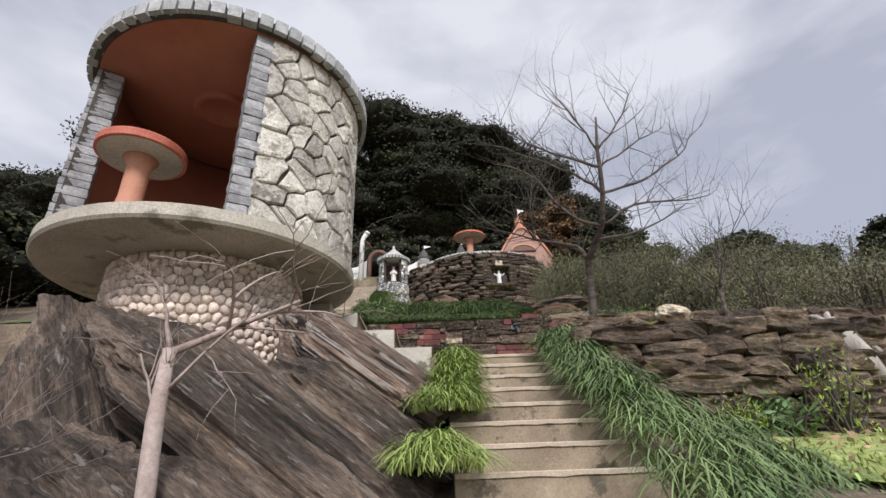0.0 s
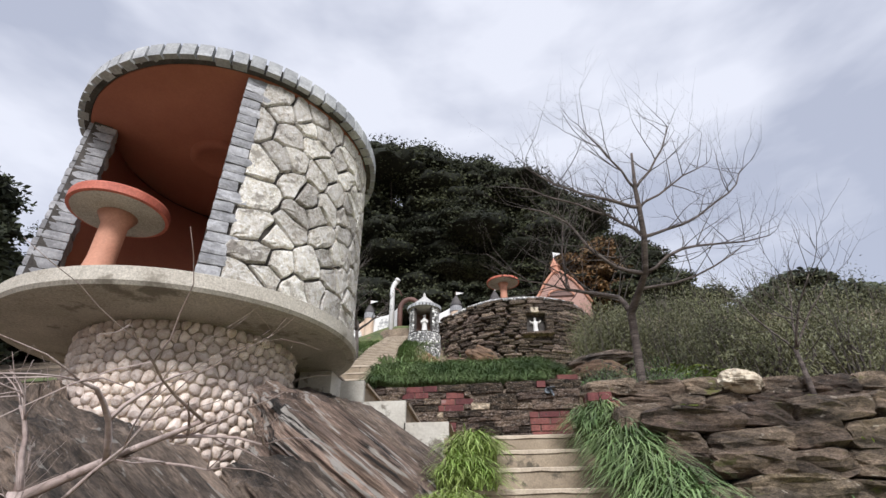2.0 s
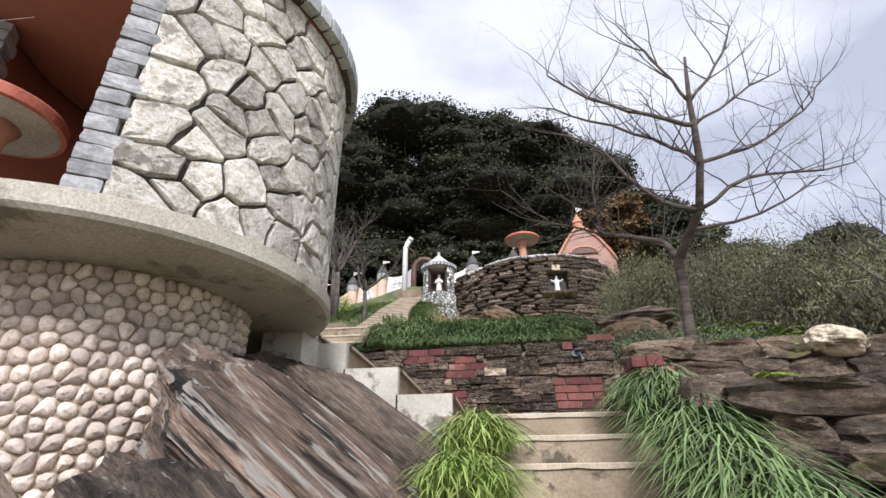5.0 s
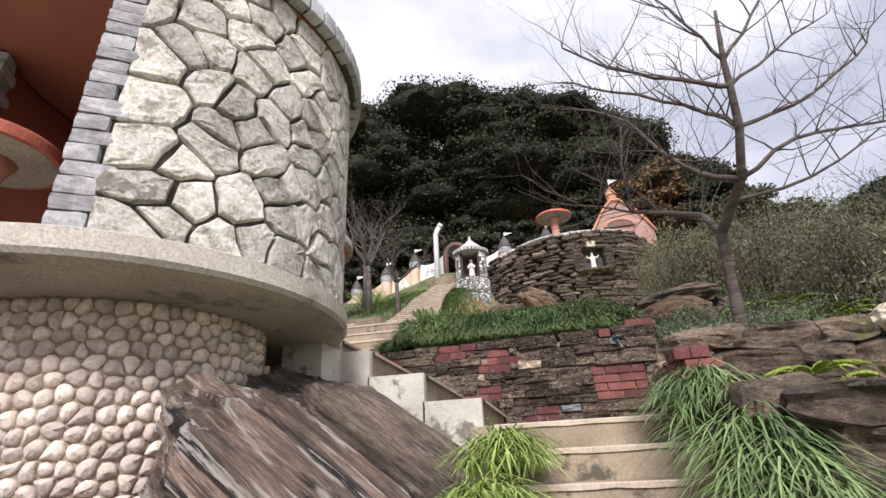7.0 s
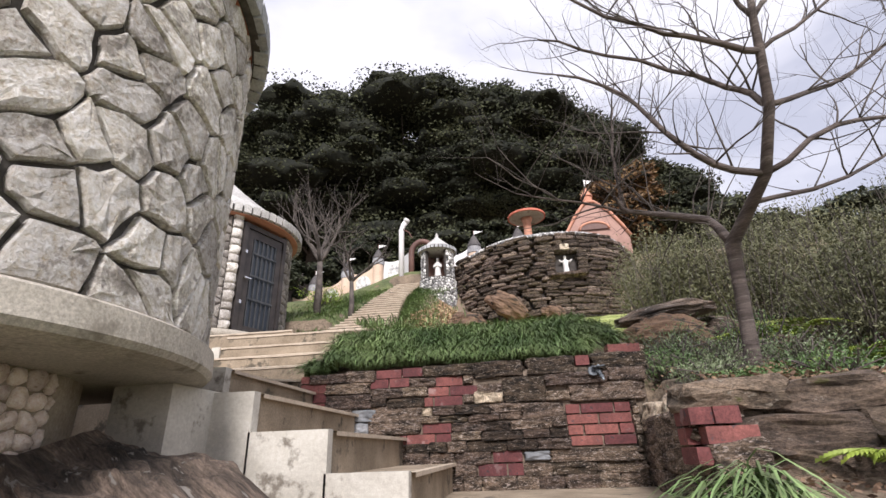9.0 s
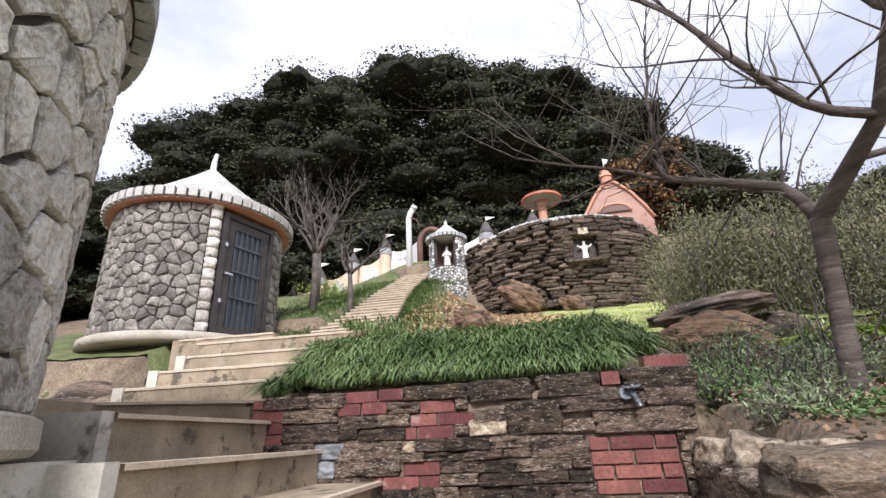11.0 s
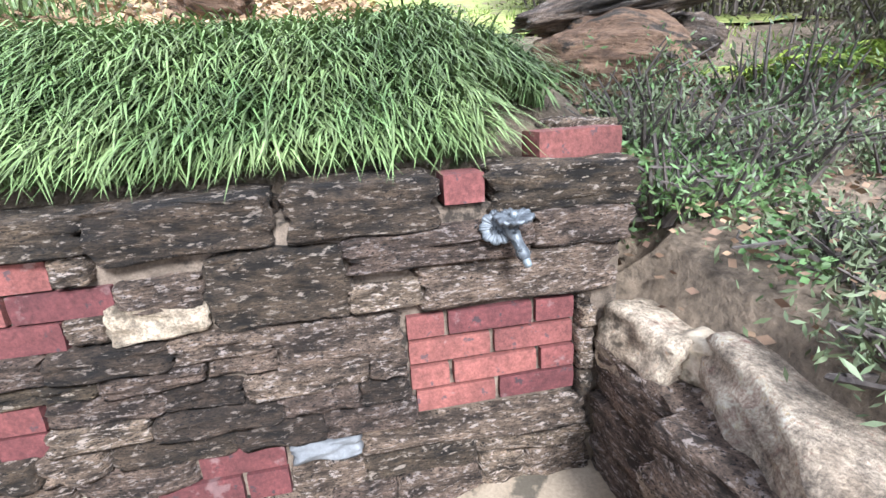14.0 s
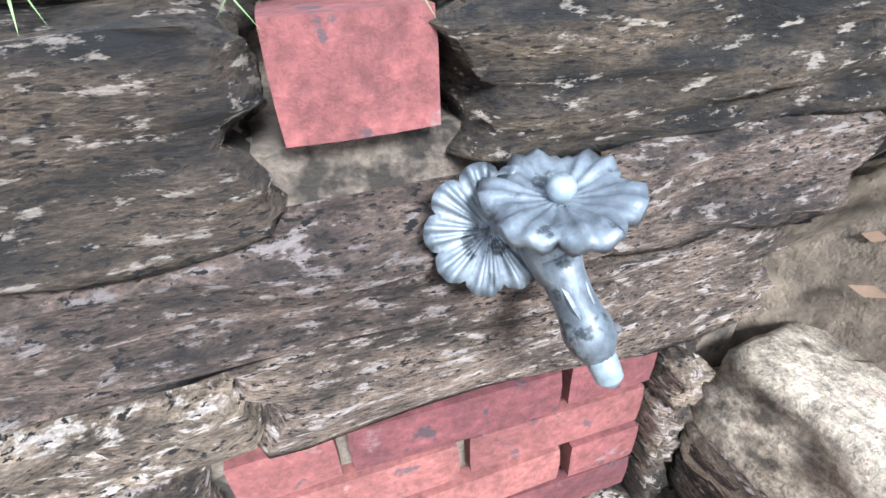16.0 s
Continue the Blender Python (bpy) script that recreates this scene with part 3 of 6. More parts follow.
for z, y in ((1.28, 0.82), (1.5, 1.24), (1.72, 1.63)):
    step(side, [(-4.35, y), (-2.55, y), (-2.55, y + 0.45), (-4.35, y + 0.45)], z, 0.9, ((-4.35, y), (-2.55, y)))
    part("stringer", MB().box(-4.47, -4.35, y - 0.03, y + 0.42, z - 0.6, z + 0.012), M_STRINGER, side, "chalky white side of a step")
step(side, [(-4.6, 1.98), (-2.3, 1.98), (-2.3, 3.1), (-4.6, 3.1)], 1.95, 0.8, ((-4.5, 1.98), (-2.4, 1.98)))
step(side, [(-5.3, 2.5), (-3.75, 2.5), (-3.75, 4.6), (-5.3, 4.6)], 2.14, 0.8, ((-5.2, 2.5), (-3.75, 2.5)))

upper = tagged(thing("stairs_upper", (-3.4, 7, 4), "long flight of concrete steps up the grassy hill", "stairs"), kind="structure")
NU = 23
for k in range(NU):
    t = k / (NU - 1)
    y = 2.75 + 8.2 * t
    z = 2.1 + 3.61 * t ** 1.12
    xc = -3.05 - 0.65 * smooth01(t * 1.3)
    w = 0.62 - 0.2 * t
    step(upper, [(xc - w, y), (xc + w, y), (xc + w, y + 0.5), (xc - w, y + 0.5)], z, 0.4, ((xc - w, y), (xc + w, y)))

# ---- the garden wall of brick and schist ----
wall = structure("wall_garden", MB().box(-2.46, 0.7, 0.012, 0.36, -0.3, 0.97), M_MORTAR, "low retaining wall of brown schist with patches of red brick")
near_schist, near_dark = with_material(FINE_BLOCKS, M_SCHIST, True), with_material(FINE_BLOCKS, M_SCHIST_DARK, True)
slate, pale = with_material(FINE_BLOCKS, M_SLATE, True), with_material(FINE_BLOCKS, M_PALE_ROCK, True)
brick_meshes = with_material(BRICKS, M_BRICK)
tan_near = with_material(FINE_BLOCKS, M_TAN_ROCK, True)
BRICK_AT = [
    (-2.42, -2.34, 0.945, 1.01), (-2.42, -2.165, 0.85, 0.935), (-2.42, -2.3, 0.768, 0.845), (-2.29, -2.165, 0.768, 0.845), (-2.42, -2.16, 0.678, 0.76),
    (-1.685, -1.445, 0.955, 1.03), (-1.435, -1.247, 0.96, 1.038), (-1.74, -1.57, 0.868, 0.948), (-1.558, -1.372, 0.872, 0.95),
    (-1.126, -0.88, 0.86, 0.938), (-1.195, -1.007, 0.776, 0.852), (-0.996, -0.75, 0.776, 0.854), (-1.232, -1.154, 0.69, 0.765), (-1.142, -0.887, 0.69, 0.77),
    (-1.254, -0.996, 0.463, 0.54), (-1.462, -1.404, 0.373, 0.453), (-1.396, -1.144, 0.375, 0.455), (-1.134, -1.003, 0.375, 0.453),
    (-0.648, -0.4, 0.212, 0.3), (-0.78, -0.54, 0.108, 0.2), (-0.526, -0.4, 0.108, 0.2), (0.142, 0.261, 0.978, 1.064),
]
PANEL = [(0.0, 0.128, 0.41, 0.55), (0.0, 0.272, 0.548), (0.0, 0.135, 0.425, 0.552), (0.012, 0.285, 0.556)]
BRICK_AT += [(a + 0.004, b - 0.009, 0.572 - 0.0855 * r + 0.005, 0.572 - 0.0855 * r + 0.079) for r, row in enumerate(PANEL) for a, b in zip(row, row[1:])]
KEY_STONES = [
    (-2.33, -1.98, 0.93, 1.018), (-1.97, -1.69, 0.925, 1.03), (-1.24, -0.78, 0.945, 1.045), (-0.775, -0.342, 0.91, 1.055), (-0.288, 0.115, 0.915, 1.065), (0.29, 0.735, 0.94, 1.075),
    (-0.13, 0.385, 0.815, 0.92), (0.405, 0.71, 0.825, 0.94), (0.06, 0.665, 0.672, 0.825), (-0.78, -0.53, 0.69, 0.8), (-0.52, -0.155, 0.69, 0.905), (-0.37, -0.015, 0.53, 0.672),
    (-1.9, -1.68, 0.575, 0.68), (-1.885, -1.75, 0.457, 0.57), (-1.745, -1.262, 0.46, 0.712), (-1.255, -1.165, 0.607, 0.68), (-2.16, -1.742, 0.825, 0.923), (-2.16, -1.73, 0.685, 0.82),
    (-0.16, 0.56, 0.19, 0.298), (-0.38, -0.175, 0.22, 0.29),
]
for n, (a, b, c, d) in enumerate(KEY_STONES):
    pick = {12: slate, 13: slate, 19: slate, 15: tan_near, 9: tan_near}.get(n, near_dark if n in (2, 3, 4, 5, 10) else near_schist)
    front = -0.05 if n in (6, 7) else -0.035
    put("stone", pick, rng, wall, (a + b) / 2, front + 0.13, (c + d) / 2, (b - a) * 1.03, 0.26, (d - c) * 1.02, rng.uniform(-2, 2), rng.uniform(-1, 1), rng.uniform(-2, 2))
for a, b, c, d in BRICK_AT:
    put("brick", brick_meshes, rng, wall, (a + b) / 2, 0.045 if c < 0.97 or a < 0 else 0.042, (c + d) / 2, b - a, 0.11 + rng.uniform(0, 0.01), d - c, 0, 0, rng.uniform(-1, 1))
taken = BRICK_AT + KEY_STONES
for z0, z1 in ((-0.02, 0.1), (0.1, 0.2), (0.2, 0.3), (0.3, 0.385), (0.39, 0.46), (0.465, 0.54), (0.545, 0.605), (0.61, 0.69), (0.695, 0.77), (0.775, 0.86), (0.865, 0.94)):
    free = [(-2.44, 0.6)]
    for a, b, c, d in taken:
        if min(d, z1) - max(c, z0) > 0.3 * (z1 - z0):
            free = [q for lo, hi in free for q in ((lo, min(hi, a - 0.008)), (max(lo, b + 0.008), hi)) if q[1] - q[0] > 0.035]
    for lo, hi in sorted(set(free)):
        x = lo
        while x < hi - 0.03:
            w = rng.uniform(0.14, 0.36)
            if hi - x - w < 0.1:
                w = hi - x
            put("stone", near_dark if rng.random() < 0.3 else near_schist, rng, wall, x + w / 2, 0.1 + rng.uniform(-0.02, 0.012), (z0 + z1) / 2, w * 1.02, 0.26, (z1 - z0) * 1.04, rng.uniform(-3, 3), rng.uniform(-2, 2), rng.uniform(-2, 2))
            x += w + 0.008
loose = tagged(new("brick", rng.choice(brick_meshes)), "loose red brick lying on the wall top", "brick")
loose.matrix_basis = pose(0.585, 0.12, 1.115, 0, 0, 6) @ Matrix.Diagonal((0.29, 0.12, 0.085, 1))
cap = tagged(new("stone", rng.choice(near_schist)), "rough brown stone lying on the wall top", "stone")
cap.matrix_basis = pose(0.68, 0.28, 1.12, 0, 4, 20) @ Matrix.Diagonal((0.24, 0.16, 0.12, 1))

# return wall beside the landing, with pale capping rocks, and the brick-cornered tier
ret = structure("wall_return", MB().box(0.68, 0.9, -1.7, 0.0, -0.3, 0.45), M_MORTAR, "short return wall of rough brown rock beside the landing")
for z0, h in ((-0.06, 0.2), (0.14, 0.17), (0.31, 0.18)):
    y = -0.02
    while y > -1.7:
        w = rng.uniform(0.22, 0.42)
        put("stone", near_schist, rng, ret, 0.72 + 0.1 * y + rng.uniform(-0.02, 0.03), y - w / 2, z0 + h / 2, 0.26, w * 1.02, h * 1.05, rng.uniform(-4, 4), rng.uniform(-6, 6), rng.uniform(-5, 5))
        y -= w
tan_rock = with_material(FINE_BLOCKS, M_TAN_ROCK, True)
for x, y, z, w, d, h, rx, ry, rz in ((0.74, -0.16, 0.5, 0.22, 0.3, 0.22, 4, 10, 8), (0.86, -0.34, 0.55, 0.26, 0.2, 0.13, 0, 6, 20), (0.95, -0.66, 0.47, 0.62, 0.5, 0.26, 3, 10, -14), (0.9, -1.14, 0.48, 0.5, 0.46, 0.22, -3, 8, 8), (1.2, -0.95, 0.5, 0.24, 0.2, 0.13, 0, 0, 30)):
    put("stone", pale if w < 0.27 and d < 0.25 else tan_rock, rng, ret, x, y, z, w, d, h, rx, ry, rz)
tier = structure("wall_tier", MB().box(0.56, 4.6, -1.68, -1.5, -0.4, 0.44), M_JOINT, "rough rock tier with a red brick corner")
dry = with_material(DRY_BLOCKS, M_DRYSTONE)
for z0, h in ((-0.12, 0.2), (0.08, 0.18), (0.26, 0.17), (0.43, 0.16)):
    x = 0.42 if z0 > 0.4 or z0 < 0.08 else 0.66
    while x < 4.6:
        w = rng.uniform(0.28, 0.6)
        put("stone", dry, rng, tier, x + w / 2, -1.66 + rng.uniform(-0.04, 0.04), z0 + h / 2 + 0.03 * noise.noise((x, z0 * 9, 4)), w * 1.05, 0.34, h * 1.08, rng.uniform(-5, 5), rng.uniform(-5, 5), rng.uniform(-6, 6))
        x += w
for r in range(3):
    z = 0.25 + 0.09 * r
    put("brick", brick_meshes, rng, tier, 0.455, -1.68 if r % 2 else -1.73, z, 0.11, 0.24 if r % 2 == 0 else 0.13, 0.08)
    put("brick", brick_meshes, rng, tier, 0.575 if r % 2 else 0.57, -1.81, z, 0.24 if r % 2 else 0.12, 0.11, 0.08)

# the tall dry rock wall above the lawn
rockwall = structure("wall_rock", MB().box(0.62, 7.0, -3.16, -2.84, -1.4, -0.06), M_JOINT, "dry wall of dark weathered rocks above the lawn")
z = -1.22
while z < -0.02:
    h = rng.uniform(0.1, 0.2)
    x = 0.42 + rng.uniform(0, 0.15)
    while x < 7.0:
        w = rng.uniform(0.2, 0.62)
        put("stone", dry, rng, rockwall, x + w / 2, -3.2 + 0.08 * noise.noise((x, z * 3, 1)) + (z + 1.2) * 0.1, z + h / 2 + 0.04 * noise.noise((x * 1.3, z, 7)), w * 1.0, 0.5 + rng.uniform(-0.06, 0.1), h * 1.02, rng.uniform(-7, 7), rng.uniform(-5, 5), rng.uniform(-9, 9))
        x += w
    z += h * 0.93
y = -3.1
while y < -1.9:
    for z0 in (-0.72, -0.5, -0.28, -0.1):
        if z0 > stair_level(y) - 0.1:
            put("stone", dry, rng, rockwall, 0.5 + rng.uniform(-0.04, 0.06), y + 0.15, z0 + 0.08, 0.36, 0.36, 0.23, rng.uniform(-5, 5), rng.uniform(-8, 8), rng.uniform(-9, 9))
    y += 0.33


# ---- rocks ----
def boulder(name, centre, radii, turn, material, seed, label, rough=0.3, sub=5, strata=0.10):
    bm = bmesh.new()
    bmesh.ops.create_icosphere(bm, subdivisions=sub, radius=1.0)
    o = Vector((seed * 3.7, seed * 1.9, seed))
    for v in bm.verts:
        p = v.co.copy()
        k = 1 + rough * noise.noise(p * 1.1 + o) + rough * 0.5 * noise.noise(p * 2.6 + o)
        lines = noise.noise(Vector((p.x * 0.8, p.y * 3.2, p.z * 8.0)) + o) + 0.6 * noise.noise(Vector((p.x * 1.6, p.y * 8, p.z * 18)) + o)
        v.co = p * (k + strata * lines)
    bm.transform(Matrix.Diagonal((*radii, 1)))
    me = bpy.data.meshes.new(name)
    bm.to_mesh(me)
    bm.free()
    me.materials.append(material)
    me.polygons.foreach_set("use_smooth", [True] * len(me.polygons))
    ob = tagged(new(name, me), label, "rock")
    ob.matrix_basis = pose(*centre, *turn)
    return ob


def rock_slab(tip, foot, width, thick, seed, label, material=M_ROCK):
    """A foliated slab of bedrock from its raised tip down to its foot, grooved along its length."""
    tip, foot = Vector(tip), Vector(foot)
    ax = (foot - tip).normalized()
    az = (Vector((0.3, -0.35, 1)) - ax * ax.dot(Vector((0.3, -0.35, 1)))).normalized()
    ay = az.cross(ax)
    ln = (foot - tip).length
    nx_, na = 64, 96
    o = Vector((seed * 5.1, seed * 2.3, seed * 1.7))
    v = []
    for i in range(nx_ + 1):
        t = i / nx_
        swell = (0.5 + 0.5 * smooth01(t * 3.2)) * (1 - 0.25 * smooth01((t - 0.7) / 0.3))
        for k in range(na):
            a = 2 * math.pi * k / na
            c, sn = math.cos(a), math.sin(a)
            q = (abs(c) ** 4 + abs(sn) ** 4) ** -0.25
            y, z = c * q * width / 2 * swell, sn * q * thick / 2 * swell
            p = Vector((t * ln * 0.5, y * 2.2, z * 2.2)) + o
            groove = 0.16 * noise.noise(Vector((p.x * 0.5, p.y * 2.2, p.z * 2.2))) + 0.12 * noise.noise(Vector((p.x * 0.6, p.y * 6, p.z * 6))) - 0.09 * abs(noise.noise(Vector((p.x * 0.9, p.y * 11, p.z * 11)))) + 0.05 * noise.noise(Vector((p.x * 2.5, p.y * 24, p.z * 24)))
            big = 0.14 * noise.noise(Vector((p.x * 1.3, p.y * 0.6, p.z * 0.6)))
            k2 = 1 + (groove + big) / max(0.3, math.hypot(y, z)) * 0.6
            v.append((t * ln + 0.12 * noise.noise(Vector((y * 5, z * 5, seed))), y * k2, z * k2))
    f = [(i * na + k, i * na + (k + 1) % na, (i + 1) * na + (k + 1) % na, (i + 1) * na + k) for i in range(nx_) for k in range(na)]
    f += [tuple(reversed(range(na))), tuple(nx_ * na + k for k in range(na))]
    me = MB().add(v, f).mesh("rock_slab")
    me.materials.append(material)
    ob = tagged(new("rock_slab", me), label, "rock")
    m = Matrix((ax, ay, az)).transposed().to_4x4()
    m.translation = tip
    ob.matrix_basis = m
    return ob


rock_slab((-2.27, -2.62, 0.27), (-0.8, -2.66, -0.76), 0.87, 0.52, 1, "dark foliated slab of rock leaning from the tower to the steps")
rock_slab((-2.2, -3.42, 0.13), (-0.92, -3.55, -0.8), 0.62, 0.46, 2, "pink-brown streaked slab of bedrock below the tower", M_ROCK_PINK)
rock_slab((-2.93, -4.47, -0.17), (-1.0, -4.58, -1.52), 0.82, 0.52, 3, "grooved dark slab of bedrock on the bank")
rock_slab((-2.05, -3.98, -0.4), (-0.95, -4.02, -1.2), 0.62, 0.46, 9, "dark slab of bedrock wedged between larger slabs")
rock_slab((-2.75, -5.15, -0.95), (-0.92, -5.4, -2.2), 1.2, 0.6, 8, "low dark slab of bedrock beside the steps")
rock_slab((-3.65, -3.87, 0.13), (-1.47, -5.38, -2.57), 0.83, 0.55, 4, "lichen-spotted slab of bedrock under the tower floor")
rock_slab((-4.23, -3.69, -0.49), (-2.27, -6.71, -3.72), 1.10, 0.74, 5, "lichen-grey bedrock beside the tower")
rock_slab((-2.27, -2.31, -0.0), (-0.85, -2.4, -0.89), 0.64, 0.46, 6, "dark rock wedged below the stair side")
boulder("boulder", (-3.16, -2.89, -1.06), (1.07, 1.07, 0.8), (0, 8, 0), M_ROCK, 5, "bedrock under the pebbled drum of the tower")
boulder("boulder", (1.36, 1.22, 1.4), (0.46, 0.32, 0.27), (0, 4, 5), M_ROCK_RED, 6, "large rusty brown rock at the lawn edge", 0.2)
boulder("boulder", (1.42, 1.36, 1.71), (0.56, 0.32, 0.13), (0, -8, 4), M_ROCK, 7, "flat dark rock lying on a rusty rock", 0.2)
boulder("boulder", (2.1, 1.75, 1.55), (0.3, 0.28, 0.18), (0, 5, 30), M_ROCK, 8, "dark rock under the shrubs", 0.2)
boulder("boulder", (-1.05, 3.2, 2.15), (0.35, 0.3, 0.24), (0, 12, 0), M_ROCK_RED, 9, "small brown outcrop in the dry leaves", 0.3)
boulder("boulder", (-0.35, 9.2, 4.18), (0.6, 0.35, 0.34), (0, 28, 10), M_ROCK_RED, 10, "brown outcrop at the foot of the stone wall", 0.35)
boulder("boulder", (1.0, 9.4, 3.88), (0.36, 0.3, 0.26), (0, 20, 10), M_ROCK_RED, 11, "small brown outcrop at the foot of the wall", 0.3)
boulder("boulder", (1.92, -1.78, 0.54), (0.22, 0.18, 0.11), (0, 5, 10), M_PALE_ROCK, 12, "pale weathered boulder above the rock wall", 0.25)
boulder("boulder", (-6.2, 2.9, 1.0), (1.1, 1.0, 0.75), (0, 0, 20), M_ROCK, 13, "grey bedrock below the small tower", 0.3)


# ---- the open round tower ----
TX, TY, TR = -3.17, -2.86, 1.33
WT = 2.75
OPEN0, OPEN1 = -143.0, -62.5
tower = thing("round_tower", (TX, TY, -0.5), "round open belvedere of pale fieldstone on a pebbled drum", "tower")
rng = random.Random(5)
part("floor_slab", MB().lathe([(0, 0.83), (1.385, 0.825), (1.41, 0.81), (1.415, 0.71), (1.395, 0.685), (1.33, 0.672), (0.6, 0.66), (0, 0.66)], TX, TY, 110), M_CONCRETE, tower, "projecting round concrete slab")
drum = part("drum", MB().lathe([(0, 0.68), (0.84, 0.68), (0.84, -1.0), (0, -1.0)], TX + 0.03, TY - 0.01, 48), M_JOINT_LIGHT, tower, "drum of cream cobbles in mortar")
round_wall_stones(drum, TX + 0.03, TY - 0.01, 0.84, -152, 16, -0.62, 0.67, 0.078, 0.004, 0.022, 0.014, M_PEBBLE, rng, "cobble", jitter=0.3)
shell = part("wall", MB().lathe([(TR, 0.82), (TR, WT), (TR - 0.15, WT), (TR - 0.15, 0.82)], TX, TY, 64, OPEN1, OPEN0 + 360, True), M_JOINT, tower, "curved wall of pale irregular stones")
round_wall_stones(shell, TX, TY, TR, OPEN1 + 6.2, 118, 0.815, WT, 0.21, 0.0095, 0.04, 0.003, M_WHITE_STONE, rng, "stone", False, jitter=0.5)
part("inner_wall", MB().lathe([(TR - 0.154, 0.83), (TR - 0.154, WT - 0.02), (TR - 0.17, WT - 0.02), (TR - 0.17, 0.83)], TX, TY, 64, OPEN1 + 0.2, OPEN0 + 359.8, True), M_ORANGE, tower, "terracotta plastered inside", True)
grey = with_material([rough_block(80 + k, 3, 0.03, 2.4, 0.6, 0.5) for k in range(6)], M_GREY_BLOCK)
for n, base in enumerate((OPEN1, OPEN0)):
    z, k = 0.825, 0
    while z < WT - 0.05:
        h = rng.uniform(0.076, 0.102)
        wide = (0.22 if k % 2 else 0.15) + rng.uniform(-0.02, 0.02)
        sgn = 1 if n == 0 else -1
        a = radians(base + sgn * math.degrees(wide / 2 / TR))
        put("block", grey, rng, shell, TX + (TR - 0.08) * math.cos(a), TY + (TR - 0.08) * math.sin(a), z + h / 2, 0.22 + rng.uniform(0, 0.02), wide * 0.98, h * 0.93, 0, 0, math.degrees(a) + rng.uniform(-1.5, 1.5))
        z += h
        k += 1
part("roof", MB().lathe([(0, WT), (1.362, WT), (1.366, WT + 0.02), (1.366, WT + 0.1), (0, WT + 0.17)], TX, TY, 64), M_ORANGE, tower, "round roof with a terracotta soffit", True)
rim = part("rim", MB().lathe([(1.37, WT + 0.005), (1.42, WT + 0.005), (1.42, WT + 0.13), (1.37, WT + 0.14)], TX, TY, 72, 0, 360, True), M_JOINT, tower, "roof rim of grey brick ends")
rimb = with_material(BRICKS, M_RIM)
for k in range(66):
    a = 2 * math.pi * k / 66
    put("brick", rimb, rng, rim, TX + 1.425 * math.cos(a), TY + 1.425 * math.sin(a), WT + 0.072 + rng.uniform(-0.004, 0.004), 0.09, 0.117, 0.135, 0, 0, math.degrees(a))
part("roundel", MB().lathe([(0, WT - 0.012), (0.17, WT - 0.02), (0.22, WT - 0.06), (0.28, WT - 0.065), (0.3, WT - 0.04), (0.305, WT + 0.004)], TX - 0.11, TY - 0.17, 40), M_ORANGE, tower, "round terracotta moulding on the ceiling", True)
part("pier", MB().box(-2.42, -2.1, -2.22, -1.75, -0.5, 0.668), M_STRINGER, tower, "plain concrete pier under the slab")

def mushroom_table(x, y, z, height, r, stem, label):
    t = thing("mushroom_table", (x, y, z), label, "table")
    part("tabletop", MB().lathe([(0, z + height - 0.09), (r * 0.9, z + height - 0.085), (r * 0.95, z + height - 0.06), (r * 0.95, z + height - 0.004), (0, z + height)], x, y, 48), M_CONCRETE, t, "round concrete top", True)
    edge = part("edge", MB().lathe([(r * 0.93, z + height - 0.075), (r, z + height - 0.07), (r * 1.005, z + height - 0.01), (r * 0.99, z + height + 0.006), (r * 0.93, z + height + 0.006)], x, y, 56, 0, 360, True), M_REDTILE, t, "red tiled edge")
    part("pedestal", MB().lathe([(0, z), (stem * 1.55, z), (stem * 1.3, z + height * 0.12), (stem, z + height * 0.4), (stem, z + height * 0.78), (stem * 1.5, z + height - 0.09), (0, z + height - 0.085)], x, y, 32), M_ORANGE_LIGHT, t, "salmon painted pedestal", True)
    return t


mushroom_table(-3.52, -3.76, 0.83, 0.8, 0.36, 0.095, "salmon mushroom-shaped table with a red tiled edge")

# ---- the small tower with the barred door ----
UX, UY, UR = -6.17, 3.87, 1.4
small = thing("round_turret", (UX, UY, 1.5), "small round fieldstone tower with a pale cone roof", "tower")
rng = random.Random(8)
D0, D1 = -41.0, 2.0
part("base_slab", MB().lathe([(0, 2.320), (1.519, 2.320), (1.552, 2.299), (1.552, 2.186), (1.411, 2.155), (0, 2.135)], UX, UY, 56), M_CONCRETE, small, "round concrete base slab", True)
part("footing", MB().lathe([(0, 2.186), (1.140, 2.186), (1.248, 0.800), (0, 0.800)], UX, UY, 40), M_ROCK, small, "rough stone footing", True)
ush = part("wall", MB().lathe([(UR, 2.32), (UR, 4.47), (UR - 0.2, 4.47), (UR - 0.2, 2.32)], UX, UY, 56, D1, D0 + 360, True), M_JOINT, small, "curved wall of grey brown stones")
round_wall_stones(ush, UX, UY, UR, -142, D0 - 8, 2.33, 4.45, 0.17, 0.006, 0.035, 0.0095, M_BOULDER_WALL, rng, "stone")
round_wall_stones(ush, UX, UY, UR, D1 + 1, 70, 2.33, 4.45, 0.175, 0.006, 0.035, 0.0095, M_BOULDER_WALL, rng, "stone")
z = 2.33
while z < 4.4:
    h = rng.uniform(0.13, 0.22)
    a = radians(D0 - 4.2)
    put("block", with_material(BLOCKS[:2], M_WHITE_STONE, True), rng, ush, UX + (UR - 0.06) * math.cos(a), UY + (UR - 0.06) * math.sin(a), z + h / 2, 0.26, 0.18, h, 0, 0, math.degrees(a))
    z += h
